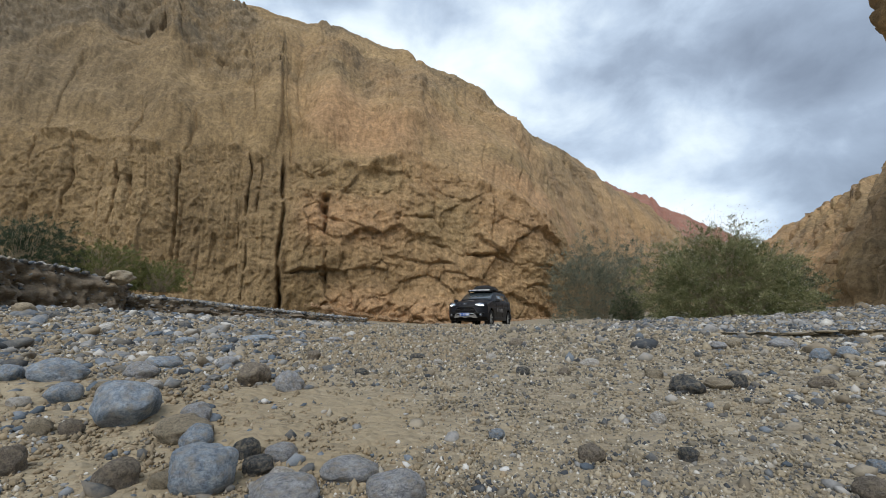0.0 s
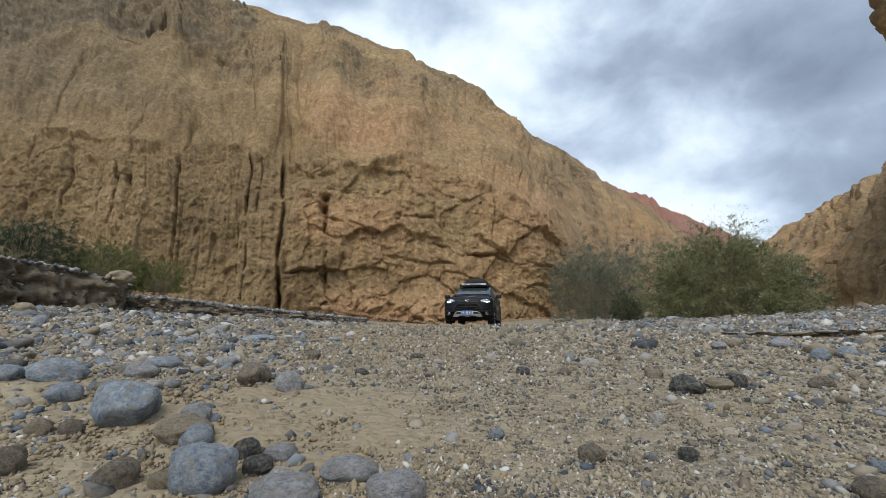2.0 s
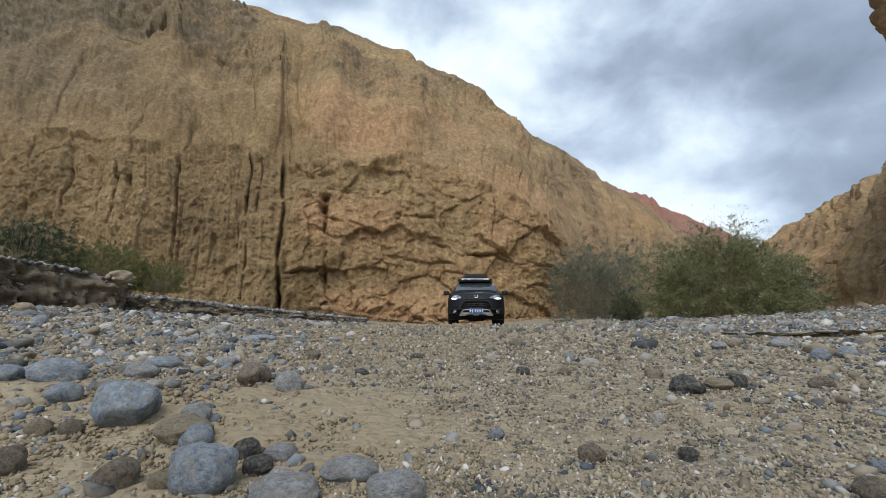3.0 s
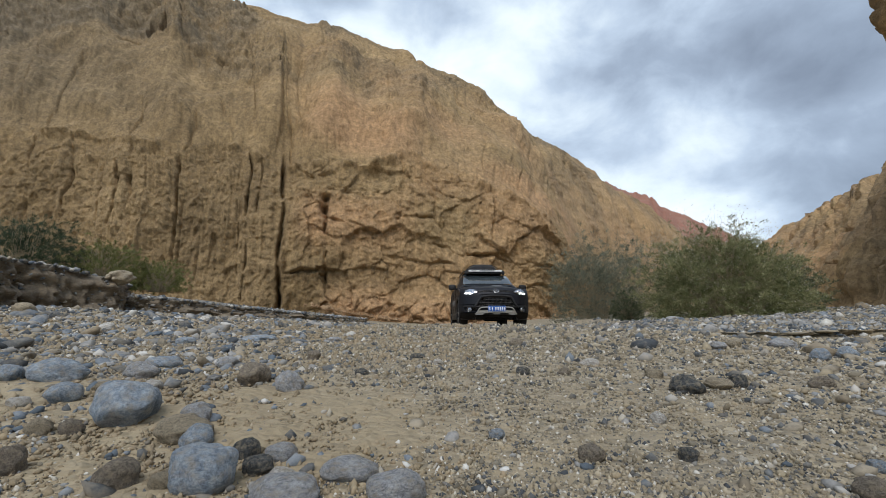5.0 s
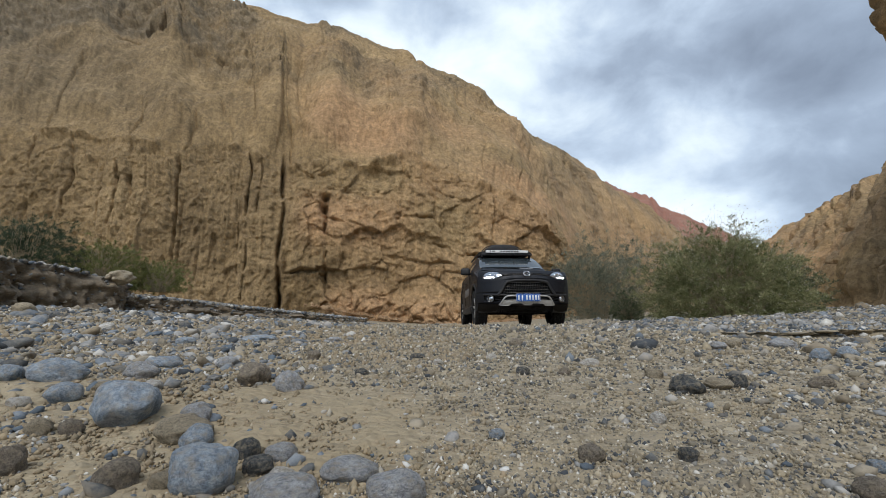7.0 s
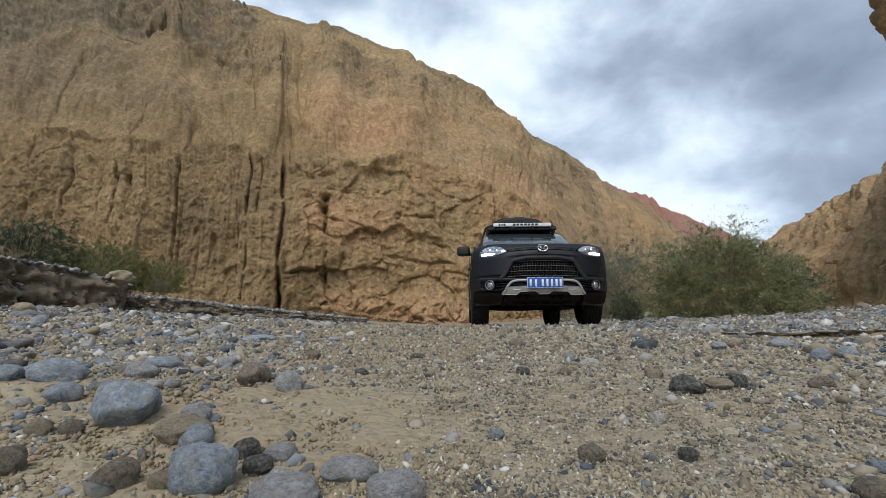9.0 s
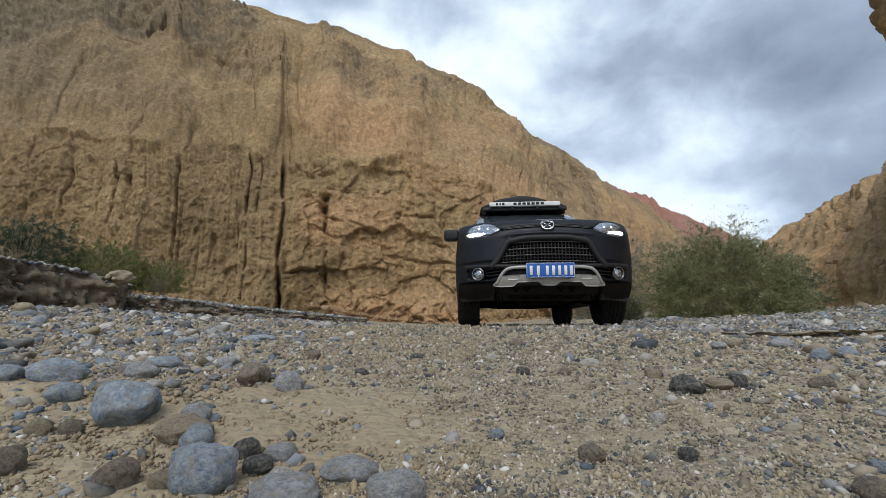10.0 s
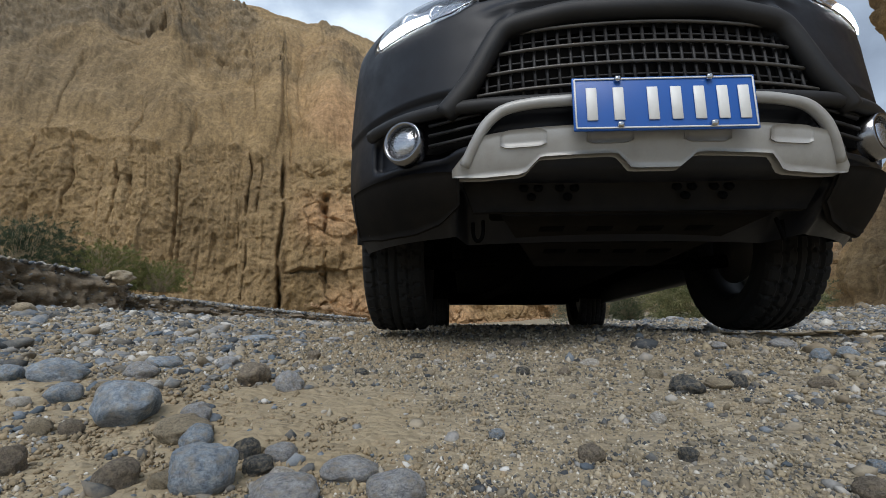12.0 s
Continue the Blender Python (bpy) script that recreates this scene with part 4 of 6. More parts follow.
stone(0.930, 1.079, 0.047, 0.027, "blue", 67)
stone(0.719, 1.223, 0.047, 0.022, "grey", 84)
stone(0.769, 1.241, 0.045, 0.020, "tan", 86)
stone(0.897, 1.241, 0.075, 0.023, "grey", 141)
stone(0.254, 1.619, 0.051, 0.026, "brown", 98)
stone(0.639, 0.799, 0.038, 0.020, "brown", 119)
stone(0.409, 0.919, 0.037, 0.021, "tan", 179)
stone(-0.012, 1.088, 0.026, 0.015, "white", 25)
stone(-0.331, 1.203, 0.043, 0.025, "brown", 105)
stone(-4.325, 4.769, 0.233, 0.144, "tan", 100)
stone(-1.758, 2.440, 0.077, 0.045, "white", 70)
stone(-2.293, 4.469, 0.098, 0.062, "white", 14)
stone(-0.528, 0.829, 0.059, 0.028, "grey", 130)
stone(-0.508, 0.709, 0.030, 0.021, "tan", 0)
stone(-0.458, 0.750, 0.030, 0.019, "white", 90)
stone(-0.242, 0.426, 0.025, 0.016, "tan", 50)
stone(-0.558, 0.627, 0.027, 0.015, "white", 30)
stone(-0.422, 0.547, 0.026, 0.016, "brown", 155)
stone(-0.452, 0.540, 0.029, 0.018, "tan", 130)
stone(-0.670, 1.711, 0.124, 0.024, "blue", 160)
stone(-0.863, 1.574, 0.076, 0.025, "blue", 150)
stone(-0.412, 1.758, 0.072, 0.028, "grey", 170)
stone(-0.160, 0.930, 0.027, 0.015, "dark", 160)
stone(0.121, 1.173, 0.028, 0.016, "white", 150)
stone(0.160, 0.950, 0.030, 0.017, "dark", 175)
stone(0.247, 0.958, 0.027, 0.015, "brown", 160)
stone(-0.065, 1.237, 0.045, 0.017, "dark", 140)
stone(4.488, 9.084, 0.265, 0.095, "grey", 50)
stone(0.408, 0.455, 0.021, 0.012, "blue", 120)
stone(0.064, 0.573, 0.020, 0.011, "blue", 40)


def grain_shape(seed):
    """A sharp little grain with eight faces."""
    rng = np.random.default_rng(seed)
    v = np.array([(1, 0, 0), (-1, 0, 0), (0, 1, 0), (0, -1, 0), (0, 0, 1), (0, 0, -1)], float) * rng.uniform(0.75, 1.3, (6, 1)) + rng.normal(0, 0.22, (6, 3))
    f = np.array([(0, 2, 4), (2, 1, 4), (1, 3, 4), (3, 0, 4), (2, 0, 5), (1, 2, 5), (3, 1, 5), (0, 3, 5)])
    return v, f


SMALL = [stone_shape(20 + k, 1, 0.5) for k in range(8)]
GRAIN = [grain_shape(60 + k) for k in range(8)]
MEDIUM = [stone_shape(40 + k, 2, 0.5) for k in range(10)]


def scatter(name, shapes, x, y, z, size, mat, seed, label, category, squash=(0.45, 0.85), lift=0.15):
    """Many stones as one mesh: one place and size for each."""
    rng = np.random.default_rng(seed)
    n = len(x)
    V, F, base = [], [], 0
    pick = rng.integers(0, len(shapes), n)
    for k, (v, f) in enumerate(shapes):
        m = np.flatnonzero(pick == k)
        a = rng.uniform(0, 2 * math.pi, len(m))
        sx = size[m] * rng.uniform(0.8, 1.25, len(m))
        sy = size[m] * rng.uniform(0.7, 1.1, len(m))
        sz = size[m] * rng.uniform(squash[0], squash[1], len(m))
        px, py, pz = v[:, 0] * sx[:, None], v[:, 1] * sy[:, None], v[:, 2] * sz[:, None]
        tip = rng.normal(0, 0.25, len(m))[:, None]
        pz = pz + px * tip
        W = np.stack([x[m][:, None] + px * np.cos(a)[:, None] - py * np.sin(a)[:, None], y[m][:, None] + px * np.sin(a)[:, None] + py * np.cos(a)[:, None], z[m][:, None] + pz + sz[:, None] * lift], -1)
        V.append(W.reshape(-1, 3))
        F.append((f[None] + (np.arange(len(m)) * len(v))[:, None, None] + base).reshape(-1, 3))
        base += len(m) * len(v)
    o = raw_mesh(name, np.concatenate(V), np.concatenate(F), mat)
    tagged(o, label, category, kind="stuff")
    return o


def fan(n, r0, r1, a0, a1, seed):
    """Places in a fan before the camera's resting place, thinning out with distance."""
    rng = np.random.default_rng(seed)
    r = np.exp(rng.uniform(math.log(r0), math.log(r1), n))
    a = np.radians(rng.uniform(a0, a1, n) + rng.normal(0, 5, n) * (rng.uniform(0, 1, n) < 0.35) * 2)
    return r * np.sin(a), r * np.cos(a), r, rng


def coarse(x, y):
    """How stony the bed is: cobbles along the west side, fine gravel on the track."""
    west = sstep(0.02, -0.35, x / np.maximum(y, 0.3) + 0.10 + 0.10 * vnoise(x * 1.5, y * 1.5, 0, 400))
    east = 0.75 * sstep(0.35, 0.75, x / np.maximum(y, 0.3)) * sstep(3.2, 4.2, y)
    near_east = 0.24 * sstep(0.35, 0.85, x / np.maximum(y, 0.3))
    return np.clip(west + np.maximum(east, near_east) + 0.25 * sstep(0.2, 0.7, vnoise(x * 0.9, y * 0.9, 4, 401)), 0, 1)


def on_track(x, y):
    """Stones are smaller where the wheels have passed."""
    return 1 - 0.5 * sstep(0.26, 0.16, np.abs(x / np.maximum(y, 0.3) - 0.06)) * sstep(0.9, 1.3, y)


def make_gravel():
    # fine grains, then small gravel, densest where the bed is seen from nearest
    for k, (n, r0, r1, base, mat) in enumerate([(64000, 0.27, 1.8, 0.0024, M_GRIT), (30000, 1.2, 18, 0.0032, M_GRIT), (3600, 0.3, 2.6, 0.0044, M_GRIT)]):
        x, y, r, rng = fan(n, r0, r1, -50, 50, 501 + k)
        keep = rng.uniform(0, 1, len(x)) > 0.80 * silt_patch(x, y) + 0.12 * sstep(0.1, 0.5, vnoise(x * 3, y * 3, 1, 405))
        x, y, r = x[keep], y[keep], r[keep]
        size = np.maximum(0.0017, base * r ** 0.8) * np.exp(np.random.default_rng(505 + k).normal(0, 0.38, len(x)))
        scatter(("fine_gravel", "gravel", "coarse_gravel")[k], GRAIN if k < 2 else SMALL, x, y, ground_z(x, y), size, mat, 507 + k, "sandy gravel of mixed tan and grey grains", "gravel", (0.5, 0.95))
    # crumbs of dried silt between the cobbles
    x, y, r, rng = fan(22000, 0.35, 6, -50, 4, 508)
    keep = rng.uniform(0, 1, len(x)) < 0.25 + 0.75 * sstep(0.0, 0.4, vnoise(x * 2.2, y * 2.2, 6, 406))
    x, y, r = x[keep], y[keep], r[keep]
    scatter("silt_crumbs", GRAIN, x, y, ground_z(x, y), np.maximum(0.0022, 0.0034 * r ** 0.8) * np.exp(np.clip(rng.normal(0, 0.6, len(x)), -1.2, 0.8)), M_CRUMB, 509, "crumbs of dried brown silt", "silt")
    x, y, r, rng = fan(12000, 0.35, 18, -50, 50, 511)
    keep = rng.uniform(0, 1, len(x)) < 0.05 + 0.95 * coarse(x, y) * (1 - 0.78 * silt_patch(x, y))
    x, y, r = x[keep], y[keep], r[keep]
    size = np.maximum(0.0042, 0.0056 * r ** 0.75) * np.exp(np.random.default_rng(512).normal(0, 0.45, len(x)))
    size = size * on_track(x, y)
    scatter("pebbles", SMALL, x, y, ground_z(x, y), size, M_STONE, 513, "mixed grey and tan river pebbles", "pebbles")
    x, y, r, rng = fan(3800, 0.6, 13, -50, 50, 521)
    keep = rng.uniform(0, 1, len(x)) < 0.003 + 0.9 * coarse(x, y) ** 1.8 * (1 - silt_patch(x, y))
    x, y, r = x[keep], y[keep], r[keep]
    size = np.maximum(0.008, 0.0090 * r ** 0.72) * np.exp(np.random.default_rng(522).normal(0, 0.42, len(x)))
    size = size * on_track(x, y)
    scatter("cobbles", MEDIUM, x, y, ground_z(x, y), size, M_STONE, 523, "scattered blue-grey and tan river cobbles", "cobbles", (0.40, 0.72))
    # the same stones thinly strewn over the rest of the bed
    rng = np.random.default_rng(525)
    r, a = np.exp(rng.uniform(math.log(0.5), math.log(14), 2600)), rng.uniform(math.radians(45), math.radians(315), 2600)
    x, y = r * np.sin(a), r * np.cos(a)
    keep = (x > -5) & (x < 13)
    x, y, r = x[keep], y[keep], r[keep]
    scatter("open_bed_pebbles", SMALL, x, y, ground_z(x, y), 0.006 * np.maximum(r, 1) ** 0.6 * np.exp(rng.normal(0, 0.5, len(x))), M_STONE, 527, "pebbles strewn over the open river bed", "pebbles")
    # cobbles along the lips and on the flats of the terraces
    X, Y, Z, Sz = [], [], [], []
    rng = np.random.default_rng(531)
    for (line, tops, inward, reach, rise), count in zip(BANKS, (2300, 2400)):
        line = np.array(line)
        seg = np.concatenate([[0], np.cumsum(np.linalg.norm(np.diff(line, axis=0), axis=1))])
        s = rng.uniform(0, seg[-1], count)
        k = rng.uniform(0, 1, count) ** 2.0 * 3.4 - 0.06
        seed = 200 if line is None or len(tops) == 9 else 220
        wob = 0.28 * vnoise(s * 0.9, 0, 0, seed) + 0.12 * vnoise(s * 3.1, 0, 0, seed + 1)
        ex, ey, tz = (smooth_interp(s, seg, q) for q in (line[:, 0], line[:, 1], np.array(tops)))
        X.append(ex + inward[0] * (k - wob)), Y.append(ey + inward[1] * (k - wob)), Z.append(tz + rise * k + 0.01)
        Sz.append(np.minimum(0.040 * np.exp(rng.normal(0, 0.45, count)), 0.085))
        # fallen ones at the foot
        s = rng.uniform(0, seg[-1], count // 3)
        ex, ey = (smooth_interp(s, seg, q) for q in (line[:, 0], line[:, 1]))
        o = 0.15 + rng.uniform(0, 1, len(s)) ** 2 * 1.2
        X.append(ex - inward[0] * o), Y.append(ey - inward[1] * o), Z.append(ground_z(X[-1], Y[-1]))
        Sz.append(np.minimum(0.034 * np.exp(rng.normal(0, 0.5, len(s))), 0.075))
    scatter("terrace_cobbles", SMALL, *map(np.concatenate, (X, Y, Z, Sz)), M_STONE, 533, "pale and blue-grey cobbles lying on the terraces", "cobbles")
    # stones that stick out of the scarps
    X, Y, Z, Sz = [], [], [], []
    for (line, tops, inward, reach, rise), seed in zip(BANKS, (200, 220)):
        line = np.array(line)
        seg = np.concatenate([[0], np.cumsum(np.linalg.norm(np.diff(line, axis=0), axis=1))])
        s = rng.uniform(0, seg[-1], 1600)
        wob = 0.28 * vnoise(s * 0.9, 0, 0, seed) + 0.12 * vnoise(s * 3.1, 0, 0, seed + 1)
        ex, ey, tz = (smooth_interp(s, seg, q) for q in (line[:, 0], line[:, 1], np.array(tops)))
        t = rng.uniform(0, 1, len(s)) ** 0.8
        ex, ey = ex - inward[0] * wob, ey - inward[1] * wob
        low = ground_z(ex, ey) - 0.10
        o = 0.16 * (1 - t) ** 2 + 0.05 * np.sin(t * 3.0) + 0.10 * t * (1 - t) + rng.normal(0.0, 0.02, len(s))
        X.append(ex - inward[0] * o), Y.append(ey - inward[1] * o), Z.append(low + (tz - low) * t)
        Sz.append(np.minimum(0.024 * np.exp(rng.normal(0, 0.5, len(s))), 0.06))
    scatter("scarp_stones", SMALL, *map(np.concatenate, (X, Y, Z, Sz)), M_STONE, 537, "small stones sticking out of the silt scarp", "pebbles")
    # the gravel bar before the bushes
    rng = np.random.default_rng(541)
    n = 8500
    y = 2.4 + 16.6 * rng.uniform(0, 1, n) ** 1.3
    x = rng.uniform(0.16, 1.05, n) * y
    keep = rng.uniform(0, 1, n) < sstep(0.15, 0.45, x / y)
    x, y = x[keep], y[keep]
    scatter("bar_cobbles", SMALL, x, y, ground_z(x, y), 0.026 * (y / 10) ** 0.6 * np.exp(rng.normal(0, 0.42, len(x))), M_STONE, 543, "grey cobbles covering the gravel bar", "cobbles")
    # clods and fallen earth at the cliff's foot
    n = 700
    x = rng.uniform(-8, 8.5, n)
    y = np.interp(x, [-14, -9.8, -5, 0, 4, 7.2, 9], [26.6, 27.6, 28.5, 29.4, 30.2, 31.4, 34]) - rng.uniform(0, 1, n) ** 2 * 2.2
    scatter("fallen_clods", MEDIUM, x, y, ground_z(x, y) + np.interp(x, [-14, -9.8, -5, 0, 9], [1.2, 1.0, 0.3, 0.0, 0.0]), np.clip(0.07 * np.exp(rng.normal(0, 0.6, n)), 0.02, 0.2), M_CLOD, 553, "fallen reddish earth clods below the cliff", "earth clods")


M_CRUMB = pebble_material("silt_crumb", [(0.0, (0.25, 0.195, 0.12)), (0.35, (0.32, 0.25, 0.155)), (0.7, (0.28, 0.215, 0.135))])
M_CLOD = pebble_material("earth_clod", [(0.0, (0.30, 0.175, 0.085)), (0.5, (0.34, 0.21, 0.11)), (1.0, (0.27, 0.17, 0.09))])
make_gravel()


def make_block(x, y, z, size, turn, seed):
    v, f = stone_shape(seed, 4, 0.5)
    o = raw_mesh("earth_block", v, f, STONE_MATS["tan"])
    o.scale, o.location, o.rotation_euler = size, (x, y, z), (0, 0, radians(turn))
    tagged(o, "tan block of dried earth on the bank's edge", "earth block")


make_block(-7.05, 9.95, 1.0, (0.27, 0.22, 0.17), 30, 71)

# ---------------------------------------------------------------- the car
def paint_material():
    m = material("matte_black_paint", 0.42)
    g = Graph(m)
    dust = g.ramp(g.noise(4.0, 6, 0.65), [(0.42, 0.0), (0.75, 0.55)])
    g.color(g.mix(dust, (0.0045, 0.0055, 0.0095), (0.011, 0.012, 0.015)))
    g.b.inputs["Specular IOR Level"].default_value = 0.38
    g.rough(g.ramp(g.noise(9.0, 5, 0.6), [(0.3, 0.36), (0.7, 0.62)]))
    g.bump(g.noise(220.0, 3, 0.6), 0.08, 0.002)
    return m


def dusty(name, col, rough, dust_amount=0.35, metal=0.0, dust=(0.12, 0.095, 0.07)):
    m = material(name, rough, metal)
    g = Graph(m)
    f = g.ramp(g.noise(11.0, 6, 0.65), [(0.40, 0.0), (0.75, dust_amount)])
    g.color(g.mix(f, col, dust))
    g.bump(g.noise(150.0, 3, 0.6), 0.12, 0.002)
    return m


def glow_material(name, col, strength):
    m = material(name, 0.3)
    b = m.node_tree.nodes["Principled BSDF"]
    b.inputs["Emission Color"].default_value = (*col, 1)
    b.inputs["Emission Strength"].default_value = strength
    return m


def glass_material(name, tint, rough=0.03):
    m = material(name, rough, 0.0, tint)
    b = m.node_tree.nodes["Principled BSDF"]
    b.inputs["Transmission Weight"].default_value = 1.0
    b.inputs["IOR"].default_value = 1.45
    return m


M_PAINT = paint_material()
M_TRIM = dusty("black_plastic", (0.006, 0.006, 0.007), 0.6, 0.07)
M_GUARD = dusty("grey_plastic", (0.014, 0.013, 0.012), 0.75, 0.07)
M_DARK = dusty("underbody_black", (0.003, 0.003, 0.003), 0.9, 0.02)
for dull in (M_DARK, M_GUARD):
    dull.node_tree.nodes["Principled BSDF"].inputs["Specular IOR Level"].default_value = 0.03
M_RUBBER = dusty("tyre_rubber", (0.006, 0.006, 0.006), 0.9, 0.05)
M_SILVER = dusty("silver_paint", (0.40, 0.395, 0.38), 0.42, 0.40, 0.15, (0.20, 0.17, 0.13))
M_CHROME = dusty("chrome", (0.62, 0.62, 0.63), 0.16, 0.25, 1.0)
M_RING = dusty("dark_chrome", (0.28, 0.28, 0.29), 0.22, 0.3, 1.0)
M_BARS = dusty("grille_grey", (0.10, 0.095, 0.09), 0.4, 0.4, 0.3)
M_WINDOW = material("tinted_glass", 0.04, 0.0, (0.035, 0.045, 0.05))
M_WINDOW.node_tree.nodes["Principled BSDF"].inputs["IOR"].default_value = 2.1
M_LENS = glass_material("clear_lens", (0.95, 0.97, 1.0))
M_REFLECT = dusty("lamp_reflector", (0.55, 0.56, 0.58), 0.22, 0.2, 0.8)
M_LED = glow_material("led_white", (0.92, 0.96, 1.0), 9.0)
M_BLUE = dusty("blue_enamel", (0.014, 0.10, 0.40), 0.35, 0.12)
M_WHITE = dusty("white_enamel", (0.78, 0.78, 0.76), 0.45, 0.2)
M_BAG = dusty("black_canvas", (0.012, 0.012, 0.013), 0.9, 0.2)
M_GRAPHIC = dusty("pale_grey_vinyl", (0.20, 0.20, 0.20), 0.5, 0.3)


def part(name, data, mat, parent, label=""):
    """Link a bmesh, or (places, faces), as one mesh under a thing."""
    me = bpy.data.meshes.new(name)
    if isinstance(data, tuple):
        me.from_pydata([tuple(map(float, p)) for p in data[0]], [], data[1])
    else:
        data.to_mesh(me)
        data.free()
    me.materials.append(mat)
    for p in me.polygons:
        p.use_smooth = True
    o = new(name, me)
    o.parent = parent
    if label:
        tagged(o, label)
    return o


def flat(o):
    for p in o.data.polygons:
        p.use_smooth = False
    return o


def sheet(P):
    a, b = P.shape[:2]
    f = [(i * b + j, i * b + j + 1, (i + 1) * b + j + 1, (i + 1) * b + j) for i in range(a - 1) for j in range(b - 1)]
    return P.reshape(-1, 3).tolist(), f


def thick(P, Q):
    """A closed slab between two sheets of the same layout."""
    a, b = P.shape[:2]
    n = a * b
    v, f = sheet(P)
    f = f + [tuple(n + k for k in reversed(q)) for q in f]
    ring = [i * b for i in range(a)] + [(a - 1) * b + j for j in range(1, b)] + [i * b + b - 1 for i in range(a - 2, -1, -1)] + [j for j in range(b - 2, 0, -1)]
    f += [(ring[k], n + ring[k], n + ring[(k + 1) % len(ring)], ring[(k + 1) % len(ring)]) for k in range(len(ring))]
    return v + Q.reshape(-1, 3).tolist(), f


def rounded(size, bevel, segments=3):
    bm = bmesh.new()
    bmesh.ops.create_cube(bm, size=1)
    bmesh.ops.scale(bm, vec=size, verts=bm.verts)
    bmesh.ops.bevel(bm, geom=bm.edges[:], offset=bevel, segments=segments, affect="EDGES", profile=0.6)
    return bm


def moved(bm, *at, rx=0, ry=0, rz=0):
    bm.transform(pose(*at, rx, ry, rz))
    return bm


def tube(points, radius, sides=8, squash=1.0):
    """A round bar along a line of places."""
    p = np.array(points, float)
    t = np.gradient(p, axis=0)
    t /= np.linalg.norm(t, axis=1)[:, None]
    up = np.array([0.0, 0.0, 1.0])
    a = np.cross(t, up)
    bad = np.linalg.norm(a, axis=1) < 1e-3
    a[bad] = (1, 0, 0)
    a /= np.linalg.norm(a, axis=1)[:, None]
    b = np.cross(a, t)
    rows = [p + radius * (math.cos(k) * a + squash * math.sin(k) * b) for k in np.linspace(0, 2 * math.pi, sides + 1)[:-1]]
    P = np.stack(rows, 1)
    n, m = P.shape[:2]
    f = [(i * m + j, i * m + (j + 1) % m, (i + 1) * m + (j + 1) % m, (i + 1) * m + j) for i in range(n - 1) for j in range(m)]
    f += [tuple(range(m))[::-1], tuple((n - 1) * m + j for j in range(m))]
    return P.reshape(-1, 3).tolist(), f


def lathe(profile, steps, axis_at=(0, 0, 0)):
    """Turn (radius, x) pairs about the x axis."""
    P = np.array([[(x, r * math.cos(a), r * math.sin(a)) for r, x in profile] for a in np.linspace(0, 2 * math.pi, steps + 1)]) + np.array(axis_at)
    return sheet(P)


def nose(x, z):
    """The car's front surface: how far forward it lies at a width and height."""
    x, z = np.asarray(x, float), np.asarray(z, float)
    y = smooth_interp(z, [0.20, 0.26, 0.34, 0.42, 0.52, 0.62, 0.74, 0.84, 0.93, 0.99, 1.04], [-0.76, -0.84, -0.925, -0.965, -0.975, -0.965, -0.955, -0.945, -0.915, -0.86, -0.78])
    u = np.abs(x) / 0.90
    return y + 0.13 * u ** 2 + 0.32 * u ** 5


GRILLE = ([-0.46, -0.41, -0.34, 0.0, 0.34, 0.41, 0.46], [0.55, 0.546, 0.543, 0.54, 0.543, 0.546, 0.55], [0.575, 0.68, 0.758, 0.785, 0.758, 0.68, 0.575])


def strip(spec, off, depth, nx=40, nz=8):
    """A slab that follows the nose: stations in x with a lower and an upper edge."""
    xs = np.linspace(spec[0][0], spec[0][-1], nx)
    lo, hi = np.interp(xs, spec[0], spec[1]), np.interp(xs, spec[0], spec[2])
    X = np.repeat(xs[None], nz, 0)
    Z = lo + (hi - lo) * np.linspace(0, 1, nz)[:, None]
    Y = nose(X, Z)
    return thick(np.stack([X, Y - off, Z], -1), np.stack([X, Y - off + depth, Z], -1))


def mirror(spec):
    return ([-x for x in reversed(spec[0])], spec[1][::-1], spec[2][::-1])


def on_nose(points, off):
    p = np.array(points, float)
    return np.stack([p[:, 0], nose(p[:, 0], p[:, 1]) - off, p[:, 1]], -1)


def bend(points, n=10):
    """A rounded path through corner points."""
    p = np.array(points, float)
    s = np.concatenate([[0], np.cumsum(np.linalg.norm(np.diff(p, axis=0), axis=1))])
    t = np.linspace(0, s[-1], n * (len(p) - 1))
    q = np.stack([np.interp(t, s, p[:, k]) for k in range(p.shape[1])], -1)
    for _ in range(6):
        q[1:-1] = 0.25 * q[:-2] + 0.5 * q[1:-1] + 0.25 * q[2:]
    return q


def inside(spec, x, z, soft=0.012):
    lo, hi = np.interp(x, spec[0], spec[1]), np.interp(x, spec[0], spec[2])
    return sstep(-soft, soft, z - lo) * sstep(-soft, soft, hi - z) * sstep(-soft, soft, x - spec[0][0]) * sstep(-soft, soft, spec[0][-1] - x)


